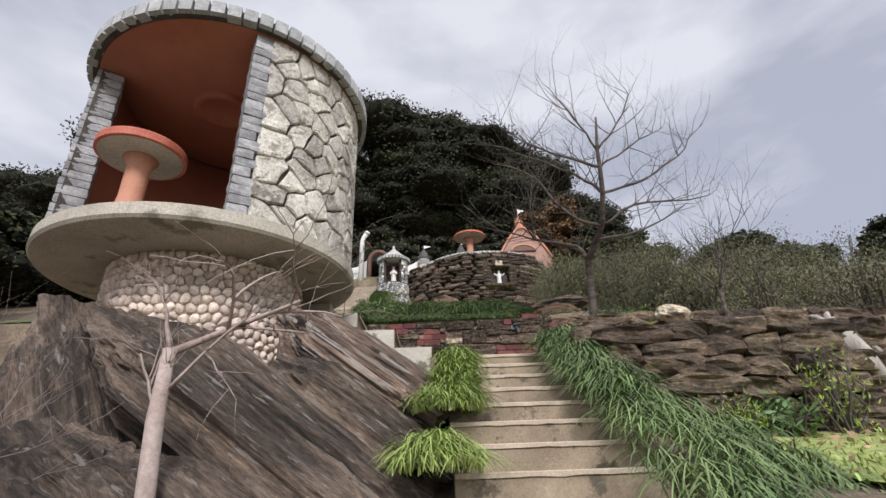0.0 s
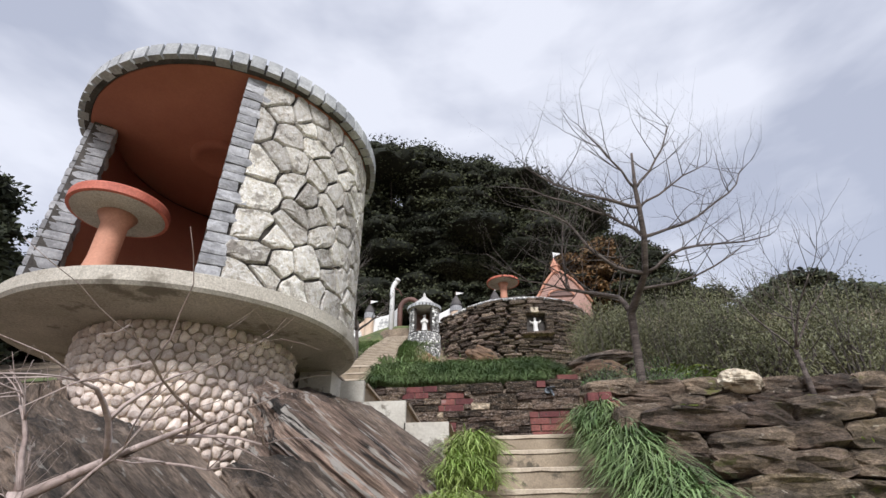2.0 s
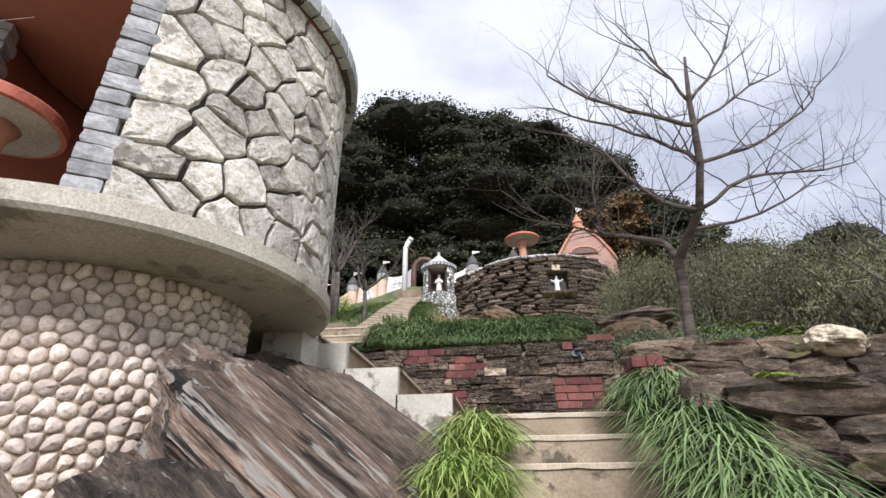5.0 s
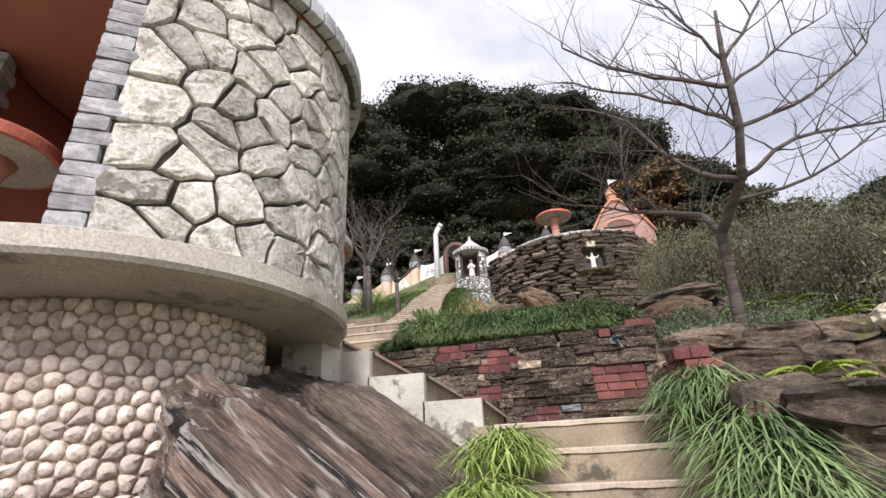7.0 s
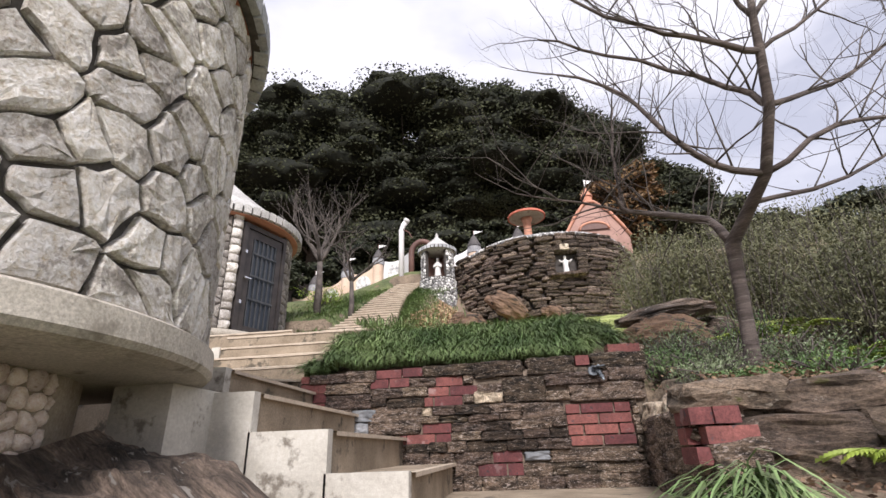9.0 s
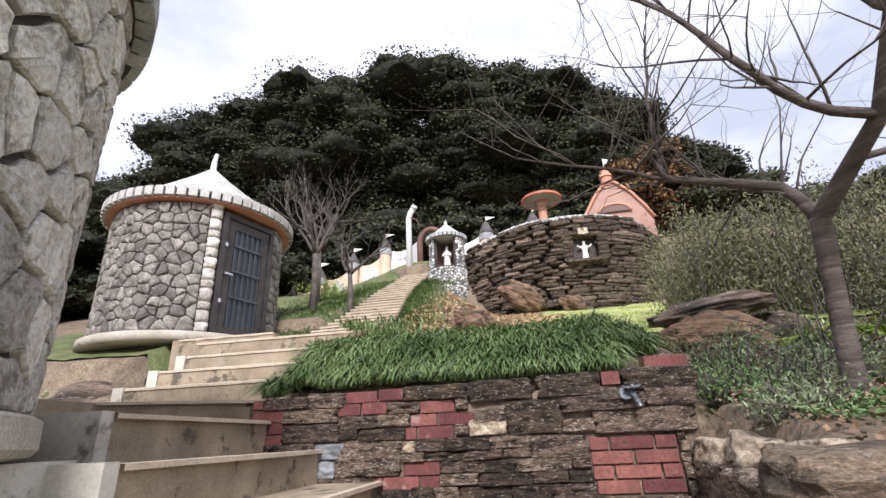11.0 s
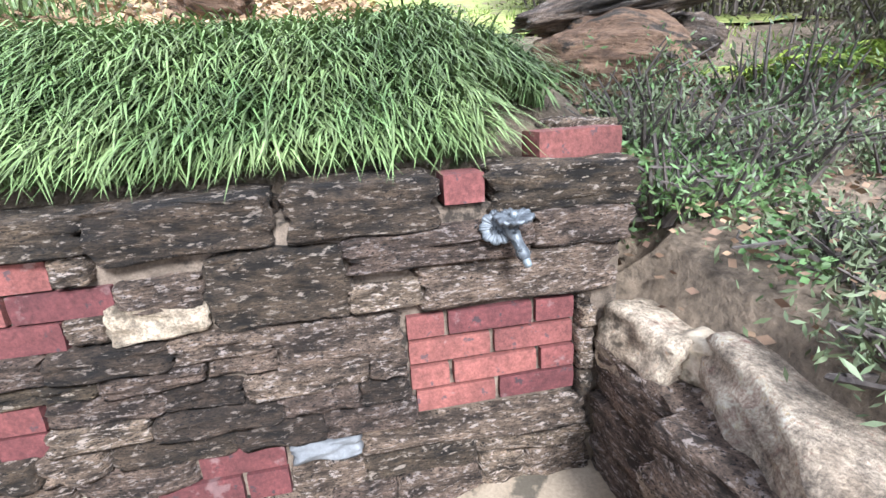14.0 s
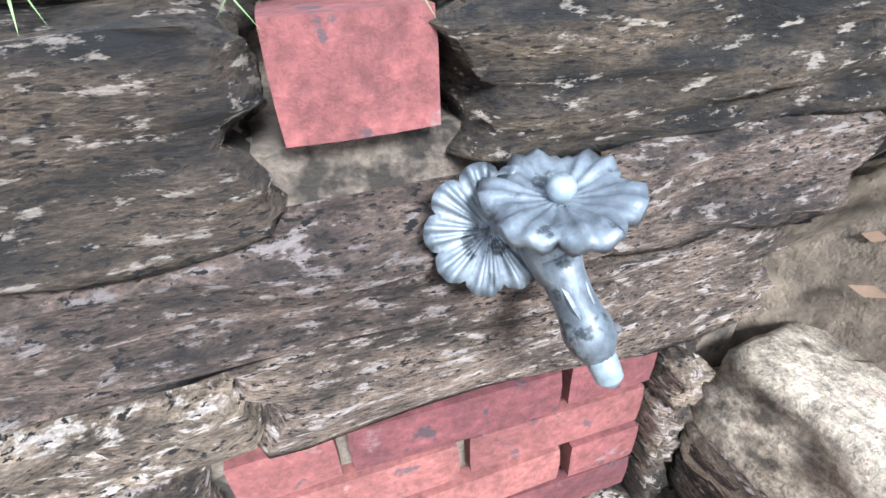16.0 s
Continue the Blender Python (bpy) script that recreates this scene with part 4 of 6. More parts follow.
part("roof", MB().lathe([(1.519, 4.483), (1.509, 4.638), (1.194, 4.885), (0.814, 5.194), (0.434, 5.523), (0.152, 5.791), (0.065, 5.873), (0, 5.894)], UX, UY, 56), M_ROOF, small, "pale rendered cone roof")
part("finial", MB().tube([(UX, UY, 5.86), (UX, UY, 6.06), (UX + 0.05, UY - 0.02, 6.24)], [0.06, 0.05, 0.035], 8), M_WHITE, small, "white finial")
part("soffit", MB().lathe([(0, 4.462), (1.541, 4.462), (1.541, 4.488), (0, 4.493)], UX, UY, 48), M_ORANGE_LIGHT, small, "salmon soffit under the eaves")
urim = part("rim", MB().lathe([(1.498, 4.493), (1.563, 4.493), (1.563, 4.627), (1.498, 4.638)], UX, UY, 64, 0, 360, True), M_DARKROOF, small, "eaves rim of pale bricks")
rimw = with_material(BRICKS, M_ROOF)
for k in range(60):
    a = 2 * math.pi * k / 60
    put("brick", rimw, rng, urim, UX + 1.573 * math.cos(a), UY + 1.573 * math.sin(a), 4.56, 0.1, 0.13, 0.16, 0, 0, math.degrees(a))

# the barred iron door, flat across the opening
da, db = radians(D0), radians(D1)
P0 = Vector((UX + UR * math.cos(da), UY + UR * math.sin(da), 2.32))
P1 = Vector((UX + UR * math.cos(db), UY + UR * math.sin(db), 2.32))
along = (P1 - P0).normalized()
outw = Vector((along.y, -along.x, 0))
DW = (P1 - P0).length
door = thing("iron_door", P0.lerp(P1, 0.5), "dark iron door with vertical bars over glass, closed", "door")


def slab(u0, u1, d0, d1, z0, z1, mb=None):
    mb = mb or MB()
    v = [P0 + along * u + outw * d + Vector((0, 0, z)) for z in (z0, z1) for d in (d0, d1) for u in (u0, u1)]
    return mb.add(v, [(0, 1, 3, 2), (4, 6, 7, 5), (0, 4, 5, 1), (2, 3, 7, 6), (0, 2, 6, 4), (1, 5, 7, 3)])


DH = 2.06
fr = MB()
for a, b, c, d in ((0.0, 0.09, 0, DH), (DW - 0.07, DW, 0, DH), (0.09, DW - 0.07, DH - 0.09, DH)):
    slab(a, b, -0.02, 0.06, c, d, fr)
part("door_frame", fr, M_DOOR, door, "dark brown iron frame")
leaf = MB()
for a, b, c, d in ((0.1, 0.24, 0.02, DH - 0.1), (DW - 0.2, DW - 0.08, 0.02, DH - 0.1), (0.24, DW - 0.2, 0.02, 0.14), (0.24, DW - 0.2, DH - 0.25, DH - 0.1)):
    slab(a, b, -0.01, 0.03, c, d, leaf)
dleaf = part("door_leaf", leaf, M_DOOR, door, "dark iron stiles and rails")
part("glass", slab(0.24, DW - 0.2, -0.004, 0.0, 0.14, DH - 0.25), M_GLASS, dleaf, "dark reflecting glass")
for k in range(6):
    u = 0.27 + (DW - 0.5) * k / 5
    part("bar", slab(u - 0.011, u + 0.011, 0.012, 0.034, 0.14, DH - 0.25), M_BAR, dleaf)
for zz in (0.62, 1.06, 1.5):
    part("rail", slab(0.24, DW - 0.2, 0.036, 0.048, zz, zz + 0.035), M_BAR, dleaf)
part("handle", slab(0.1, 0.25, 0.07, 0.095, 0.98, 1.005).tube([P0 + along * 0.12 + outw * 0.03 + Vector((0, 0, 0.99)), P0 + along * 0.12 + outw * 0.08 + Vector((0, 0, 0.99))], [0.018, 0.018], 8), M_CHROME, dleaf, "chrome lever handle")
for zz in (0.5, 1.45):
    part("hinge", slab(0.055, 0.1, 0.06, 0.085, zz, zz + 0.06), M_CHROME, door, "bright hinge")

# ---- the hill top: shrine, lamp, arch, castle wall, stone bastion, chapel ----
rng = random.Random(21)
HX, HY = -2.6, 10.7
before_hilltop = set(bpy.data.objects)
shrine = thing("shrine", (HX, HY, 4.9), "small round shrine of cobbles with a white statue inside", "shrine")
part("interior", MB().lathe([(0.42, 5.85), (0.42, 6.9), (0.4, 6.9), (0.4, 5.85)], HX, HY, 28, -20, 200, True), M_PINK, shrine, "pink plastered niche", True)
sb = part("base", MB().lathe([(0, 4.6), (0.6, 4.6), (0.6, 5.82), (0.62, 5.86), (0, 5.86)], HX, HY, 36), M_JOINT, shrine, "round base of grey and white cobbles")
round_wall_stones(sb, HX, HY, 0.6, -170, 10, 4.75, 5.84, 0.1, 0.006, 0.025, 0.02, M_COBBLE_GREY, rng, "cobble")
body = part("wall", MB().lathe([(0.55, 5.86), (0.55, 6.88), (0.43, 6.88), (0.43, 5.86)], HX, HY, 36, -52, 232, True), M_JOINT, shrine, "curved cobble wall round the niche")
for a0, a1 in ((-52, 20), (160, 232)):
    round_wall_stones(body, HX, HY, 0.55, a0, a1, 5.88, 6.86, 0.11, 0.006, 0.02, 0.02, M_COBBLE_GREY, rng, "cobble")
part("roof", MB().lathe([(0, 6.86), (0.62, 6.86), (0.63, 6.93), (0.6, 7.02), (0.46, 7.12), (0.24, 7.32), (0.1, 7.45), (0.05, 7.52), (0.06, 7.58), (0.02, 7.66), (0, 7.68)], HX, HY, 36), M_ROOF, shrine, "small pale domed roof with a finial", True)
rrim = part("rim", MB().lathe([(0.6, 6.87), (0.645, 6.87), (0.645, 6.98), (0.6, 7.0)], HX, HY, 36, 0, 360, True), M_JOINT, shrine)
for k in range(30):
    a = 2 * math.pi * k / 30
    put("brick", rimb, rng, rrim, HX + 0.645 * math.cos(a), HY + 0.645 * math.sin(a), 6.93, 0.05, 0.1, 0.12, 0, 0, math.degrees(a))


def statue(name, x, y, z, h, label, arms):
    """A robed figure as one plain turned shape."""
    prof = [(0, 0), (0.17, 0), (0.18, 0.03), (0.15, 0.1), (0.13, 0.3), (0.12, 0.5), (0.145, 0.66), (0.13, 0.74), (0.06, 0.79), (0.05, 0.82), (0.068, 0.87), (0.072, 0.92), (0.05, 0.98), (0, 1.0)]
    mb = MB().lathe([(r * h, z + q * h) for r, q in prof], x, y, 18)
    for sx in (-1, 1):
        if arms:
            mb.tube([(x + sx * 0.12 * h, y, z + 0.7 * h), (x + sx * 0.22 * h, y - 0.1 * h, z + 0.66 * h), (x + sx * 0.3 * h, y - 0.16 * h, z + 0.74 * h)], [0.05 * h, 0.045 * h, 0.025 * h], 8)
        else:
            mb.tube([(x + sx * 0.13 * h, y, z + 0.68 * h), (x + sx * 0.14 * h, y - 0.1 * h, z + 0.55 * h), (x + sx * 0.02 * h, y - 0.16 * h, z + 0.62 * h)], [0.05 * h, 0.045 * h, 0.03 * h], 8)
    return tagged(part(name, mb, M_STATUE, None, label, True), category="statue")


statue("statue", HX + 0.02, HY - 0.12, 5.86, 0.82, "small white robed statue standing in the shrine", False)

lamp = thing("lamp_post", (-4.05, 11.5, 6.4), "white lamp post with a bent head beside the steps", "lamp")
part("post", MB().tube([(-4.05, 11.5, 6.0), (-4.05, 11.5, 8.3), (-3.98, 11.5, 8.5), (-3.86, 11.5, 8.66)], [0.11, 0.1, 0.1, 0.11], 12), M_WHITE, lamp, smooth=True)
part("lamp_head", MB().tube([(-3.88, 11.49, 8.64), (-3.8, 11.47, 8.74)], [0.13, 0.1], 12), M_WHITE, lamp, smooth=True)
part("bracket", MB().tube([(-3.97, 11.45, 8.3), (-3.75, 11.4, 8.15), (-3.62, 11.4, 7.9)], [0.02, 0.02, 0.02], 6), M_BROWN, lamp)

arch = thing("gate_arch", (-3.4, 12.2, 6.6), "dark red rounded gate arch at the top of the steps", "arch")
apts = [(-3.82, 12.2, 6.3), (-3.82, 12.2, 7.5)] + [(-3.4 - 0.42 * math.cos(a), 12.2, 7.6 + 0.48 * math.sin(a)) for a in np.linspace(0, math.pi, 12)] + [(-2.98, 12.2, 7.5), (-2.98, 12.2, 6.3)]
part("arch_ring", MB().tube(apts, [0.11] * len(apts), 10), M_BROWN, arch, smooth=True)

castle = structure("wall_castle", MB().box(-8.4, -1.2, 12.75, 12.95, 4.4, 6.1), M_WHITE, "white scalloped parapet wall on the hill")


def scallop(x0, x1, z0, z1, base):
    """A parapet length whose top dips between two turrets."""
    mb, n = MB(), 16
    rows = []
    for k in range(n + 1):
        t = k / n
        x = x0 + (x1 - x0) * t
        z = z0 + (z1 - z0) * t - 0.28 * math.sin(math.pi * t)
        rows += [(x, 12.62, base), (x, 12.62, z), (x, 12.9, z), (x, 12.9, base)]
    f = [(k * 4 + i, (k + 1) * 4 + i, (k + 1) * 4 + (i + 1) % 4, k * 4 + (i + 1) % 4) for k in range(n) for i in range(4)]
    f += [(0, 1, 2, 3), tuple(n * 4 + i for i in (3, 2, 1, 0))]
    return mb.add(rows, f)


for x0, x1, z0, z1 in ((-8.7, -7.75, 6.35, 6.75), (-7.75, -6.45, 6.75, 7.2), (-6.45, -5.2, 7.2, 7.6), (-5.2, -3.9, 7.65, 7.95), (-2.9, -1.5, 7.75, 7.9)):
    part("parapet", scallop(x0, x1, z0, z1, 4.6), M_WHITE if x0 > -6 else M_PEACH, castle)
    xm, zm = (x0 + x1) / 2, (z0 + z1) / 2 - 0.75
    if x0 < -3:
        part("blind_window", MB().add([(xm + 0.3 * math.cos(a), 12.6, zm + 0.36 * math.sin(a)) for a in np.linspace(0, 2 * math.pi, 24, endpoint=False)] + [(xm + 0.3 * math.cos(a), 12.64, zm + 0.36 * math.sin(a)) for a in np.linspace(0, 2 * math.pi, 24, endpoint=False)],
             [tuple(range(24))] + [(k, 24 + k, 24 + (k + 1) % 24, (k + 1) % 24) for k in range(24)]), M_COBBLE_GREY, castle, "round grey cobbled blind window")


def turret(x, y, z0, z1, r):
    t = thing("turret", (x, y, z0), "peach turret with a dark cone roof and white pennant", "turret", "turrets along the parapet")
    part("shaft", MB().lathe([(0, z0), (r, z0), (r, z1), (0, z1)], x, y, 20), M_PEACH, t)
    part("band", MB().lathe([(r * 0.9, z1 - 0.28), (r * 1.12, z1 - 0.26), (r * 1.12, z1), (r * 0.9, z1)], x, y, 20, 0, 360, True), M_GREY_BLOCK, t, "grey stone band")
    part("roof", MB().lathe([(r * 1.25, z1), (r * 0.5, z1 + r * 1.6), (0, z1 + r * 2.3)], x, y, 20), M_DARKROOF, t, "dark cone roof")
    part("pole", MB().tube([(x, y, z1 + r * 2.1), (x, y, z1 + r * 2.1 + 0.22)], [0.012, 0.012], 6), M_BROWN, t)
    zt = z1 + r * 2.1 + 0.2
    part("pennant", MB().add([(x, y, zt), (x + 0.36, y, zt - 0.06), (x, y, zt - 0.16), (x, y + 0.01, zt), (x + 0.36, y + 0.01, zt - 0.06), (x, y + 0.01, zt - 0.16)], [(0, 1, 2), (5, 4, 3), (0, 3, 4, 1), (1, 4, 5, 2), (2, 5, 3, 0)]), M_WHITE, t, "white metal pennant")


for x, z1 in ((-7.75, 6.7), (-6.45, 7.15), (-5.2, 7.6), (-1.4, 7.75), (0.3, 7.9)):
    turret(x, 12.45, z1 - 2.4, z1, 0.2 if x < -4 else 0.24)

# stone bastion with a niche: a curve that bulges towards the lawn
BX, BY, BRX, BRY = 1.15, 12.6, 3.0, 2.8
NICHE0, NICHE1, NZ0, NZ1 = 1.2, 1.92, 5.42, 6.2


def bastion_at(t):
    """Place and heading on the bastion's foot, t in degrees from -80 to 80."""
    a = radians(t)
    return BX + (BRX if t > 0 else BRX + 0.75) * math.sin(a), BY - BRY * math.cos(a), t * 0.95


def bastion_top(t):
    return 6.86 - 0.5 * smooth01((-t - 15) / 60) - 0.35 * smooth01((t - 30) / 50)


back = MB()
rows = []
for k in range(65):
    t = -80 + 160 * k / 64
    x, y, _ = bastion_at(t)
    zt = bastion_top(t) - 0.06
    inx, iny = BX + (x - BX) * 0.72, BY + (y - BY) * 0.72
    rows += [(x, y + 0.1, 3.3), (x, y + 0.1, zt), (inx, iny, zt), (inx, iny, 3.3)]
back.add(rows, [(k * 4 + i, (k + 1) * 4 + i, (k + 1) * 4 + i + 1, k * 4 + i + 1) for k in range(64) for i in range(3)])
bastion = structure("wall_bastion", back, M_JOINT, "curved dry-stone bastion of flat brown stones with a niche")
flat_stones = with_material(BLOCKS, M_SCHIST, True)
flat_dark = with_material(BLOCKS, M_SCHIST_DARK, True)
z = 3.95
extra = MB()
while z < 6.85:
    h = rng.uniform(0.09, 0.15)
    t = -80 + rng.uniform(0, 5)
    while t < 80:
        w = rng.uniform(0.3, 0.8)
        dt = math.degrees(w / 2.9)
        x, y, head = bastion_at(t + dt / 2)
        if z + h < bastion_top(t + dt / 2) and not (NICHE0 - 0.18 < x < NICHE1 + 0.18 and NZ0 - 0.05 < z + h / 2 < NZ1):
            put("stone", flat_dark if rng.random() < 0.72 else flat_stones, rng, bastion, x, y + rng.uniform(-0.03, 0.06), z + h / 2, w * 1.04, 0.34, h * 1.1, rng.uniform(-6, 6), rng.uniform(-4, 4), head + rng.uniform(-5, 5))
        t += dt
    z += h * 0.98
for x, w in ((NICHE0 - 0.12, 0.3), (NICHE1 + 0.14, 0.3)):
    for k in range(6):
        put("stone", flat_dark, rng, bastion, x, 9.78, NZ0 + 0.07 + 0.13 * k, w, 0.3, 0.14, 0, 0, rng.uniform(-6, 6))
put("stone", flat_stones, rng, bastion, 1.56, 9.7, NZ0 - 0.04, 1.1, 0.5, 0.1)
put("stone", pale, rng, bastion, 1.56, 9.74, NZ1 + 0.1, 0.28, 0.3, 0.2)
put("stone", flat_dark, rng, bastion, 1.56, 9.8, NZ1 + 0.02, 0.95, 0.3, 0.12)
part("niche_back", MB().box(NICHE0 - 0.05, NICHE1 + 0.05, 10.06, 10.12, NZ0, NZ1), M_DARKROOF, bastion, "dark back of the niche")
capring = part("capping", MB().add([p for k in range(65) for p in [(lambda q: (q[0], q[1], bastion_top(-80 + 2.5 * k) - 0.05))(bastion_at(-80 + 2.5 * k)), (lambda q: (BX + (q[0] - BX) * 0.9, BY + (q[1] - BY) * 0.9, bastion_top(-80 + 2.5 * k) + 0.02))(bastion_at(-80 + 2.5 * k))]],
                [(2 * k, 2 * k + 2, 2 * k + 3, 2 * k + 1) for k in range(64)]), M_JOINT, bastion, "cobbled capping")
cob = with_material(BLOCKS[:4], M_COBBLE_GREY, True)
for k in range(95):
    for row in (0, 1, 2):
        t = -78 + 156 * (k + 0.5 * row) / 95
        x, y, head = bastion_at(t)
        q = 1 - 0.035 * row
        put("cobble", cob, rng, capring, BX + (x - BX) * q, BY + (y - BY) * q - 0.06, bastion_top(t) - 0.06 + 0.06 * row, 0.085, 0.14, 0.085, rng.uniform(-15, 15), rng.uniform(-15, 15), head + rng.uniform(-20, 20))
statue("statue", 1.56, 9.86, NZ0 + 0.02, 0.66, "small white statue with open arms in the wall niche", True)
mushroom_table(0.6, 11.0, 6.9, 1.25, 0.66, 0.14, "salmon mushroom-shaped table on the bastion")

chapel = thing("chapel", (3.2, 13.2, 6.9), "little pink chapel with a curved gable and a pinnacle", "chapel")
prof = [(-1.25, 6.6), (-1.25, 7.75), (-0.95, 8.15), (-0.6, 8.75), (-0.3, 9.15), (-0.14, 9.3), (0.14, 9.3), (0.3, 9.15), (0.65, 8.8), (1.0, 8.25), (1.25, 7.75), (1.25, 6.6)]
mb = MB()
n = len(prof)
mb.add([(3.2 + x, 12.7, z) for x, z in prof] + [(3.2 + x * 0.98, 14.2, z) for x, z in prof], [tuple(range(n)), tuple(reversed(range(n, 2 * n)))] + [(k, n + k, n + (k + 1) % n, (k + 1) % n) for k in range(n)])
part("wall", mb, M_PINK, chapel)
coping = [(3.2 + x * 1.03, 12.66, z + 0.05) for x, z in prof[1:-1]]
part("coping", MB().tube(coping, [0.06] * len(coping), 8), M_ORANGE_LIGHT, chapel, "salmon gable coping", True)
eye = [(3.2 + 0.55 * math.cos(a), 12.63, 8.15 + 0.3 * math.sin(a)) for a in np.linspace(0, math.pi, 14)]
part("window_hood", MB().tube(eye, [0.05] * 14, 8), M_ORANGE_LIGHT, chapel, "curved hood over the window", True)
part("window", MB().add([(x, y - 0.01, z) for x, y, z in eye] + [(x, y + 0.05, z) for x, y, z in eye], [tuple(range(14))]), M_BROWN, chapel, "dark half-round window")
part("pinnacle", MB().lathe([(0, 9.25), (0.2, 9.25), (0.2, 9.62), (0.25, 9.64), (0.06, 10.0), (0, 10.15)], 3.15, 12.85, 16), M_ORANGE_LIGHT, chapel, "salmon pinnacle")
part("pennant", MB().add([(3.15, 12.84, 10.45), (3.5, 12.84, 10.36), (3.15, 12.84, 10.2), (3.15, 12.86, 10.45), (3.5, 12.86, 10.36), (3.15, 12.86, 10.2)], [(0, 1, 2), (5, 4, 3), (0, 3, 4, 1), (1, 4, 5, 2), (2, 5, 3, 0)]).tube([(3.15, 12.85, 10.1), (3.15, 12.85, 10.46)], [0.012, 0.012], 6), M_WHITE, chapel, "white pennant")

# the whole hill top stands on the lie of the land
for ob in [o for o in bpy.data.objects if o not in before_hilltop and o.parent is None]:
    ob.matrix_basis = Matrix.Translation((0, 0, -0.24)) @ ob.matrix_basis

# ---- the duck-headed tap ----
tap = thing("garden_tap", (0.262, -0.02, 0.925), "pewter flower-shaped garden tap with a duck-head spout", "tap")


def petals(mb, m, r, count, cup, thick, wav=0.16, rings=7, seg=12):
    """A round of petals in the local xy plane, open towards +z."""
    n = count * seg
    v = []
    for i in range(rings + 1):
        q = i / rings
        for k in range(n):
            a = 2 * math.pi * k / n
            lobe = abs(math.sin(a * count / 2)) ** 0.55
            rr = r * q * (1 - wav + wav * lobe * (0.4 + 0.6 * q)) + 0.001
            fold = 0.05 * r * math.cos(a * count * 3) * q + 0.1 * r * (lobe - 0.6) * q
            z = cup * r * (q ** 1.6) * (1 - 0.65 * max(q - 0.75, 0) * 4) + fold
            v.append(m @ Vector((rr * math.cos(a), rr * math.sin(a), z)))
    top = len(v)
    v += [p - (m.to_3x3() @ Vector((0, 0, thick))) for p in v]
    f = []
    for i in range(rings):
        for k in range(n):
            a, b = i * n + k, i * n + (k + 1) % n
            f += [(a, b, b + n, a + n), (top + a + n, top + b + n, top + b, top + a)]
    f += [(rings * n + k, rings * n + (k + 1) % n, top + rings * n + (k + 1) % n, top + rings * n + k) for k in range(n)]
    return mb.add(v, f)


part("rosette", petals(MB(), pose(0.247, -0.074, 0.912, 66, 0, -14), 0.05, 9, 0.08, 0.006), M_PEWTER, tap, "ribbed rosette against the wall", True)
part("stem", MB().tube([(0.26, 0.0, 0.91), (0.264, -0.045, 0.92), (0.272, -0.085, 0.922), (0.28, -0.1, 0.905), (0.286, -0.112, 0.885)], [0.017, 0.017, 0.018, 0.02, 0.017], 14), M_PEWTER, tap, "curved pipe", True)
handle = part("flower_handle", petals(MB(), pose(0.287, -0.1, 0.943, 7, -5, 0), 0.056, 6, 0.2, 0.008, 0.2), M_PEWTER, tap, "flower-shaped tap handle", True)
knob = MB().lathe([(0, 0.012), (0.006, 0.0115), (0.0095, 0.008), (0.0105, 0.003), (0.008, -0.004), (0, -0.006)], 0, 0, 18)
km = pose(0.287, -0.101, 0.948, 7, -5, 0)
knob.v = [tuple(km @ Vector(p)) for p in knob.v]
part("knob", knob, M_PEWTER_LIGHT, handle, "worn bright centre knob", True)
part("neck", MB().tube([(0.283, -0.1, 0.935), (0.283, -0.1, 0.915)], [0.014, 0.019], 12), M_PEWTER, tap, "short neck", True)
spout = part("spout", MB().tube([(0.284, -0.106, 0.9), (0.2866, -0.1146, 0.8871), (0.29, -0.1241, 0.8742), (0.2935, -0.1327, 0.8622), (0.296, -0.1395, 0.8527), (0.2986, -0.1456, 0.8441), (0.3003, -0.1507, 0.8372), (0.3021, -0.155, 0.8312)], [0.019, 0.0165, 0.0155, 0.017, 0.0195, 0.0185, 0.0135, 0.009], 18), M_PEWTER, tap, "duck-head spout", True)
part("bill", MB().tube([(0.3003, -0.1499, 0.8389), (0.3025, -0.1567, 0.8295), (0.3046, -0.1628, 0.8209), (0.3055, -0.1653, 0.8166)], [0.0115, 0.0115, 0.0105, 0.005], 14), M_PEWTER_LIGHT, spout, "worn pale bill", True)
for sx in (-1, 1):
    part("eye", MB().tube([(0.298 + sx * 0.0165, -0.147, 0.854), (0.298 + sx * 0.0195, -0.15, 0.854)], [0.004, 0.0025], 8), M_DARKROOF, spout)
for k in range(3):
    part("feather", MB().tube([(0.277 + 0.009 * k, -0.122 - 0.001 * k, 0.893), (0.283 + 0.007 * k, -0.138, 0.876), (0.289 + 0.005 * k, -0.149, 0.862)], [0.002, 0.0032, 0.001], 6), M_PEWTER, spout)

tap.matrix_basis = Matrix.Translation((0.029, 0, 0.003)) @ tap.matrix_basis

# ---- trees and shrubs ----
nrng = np.random.default_rng(3)


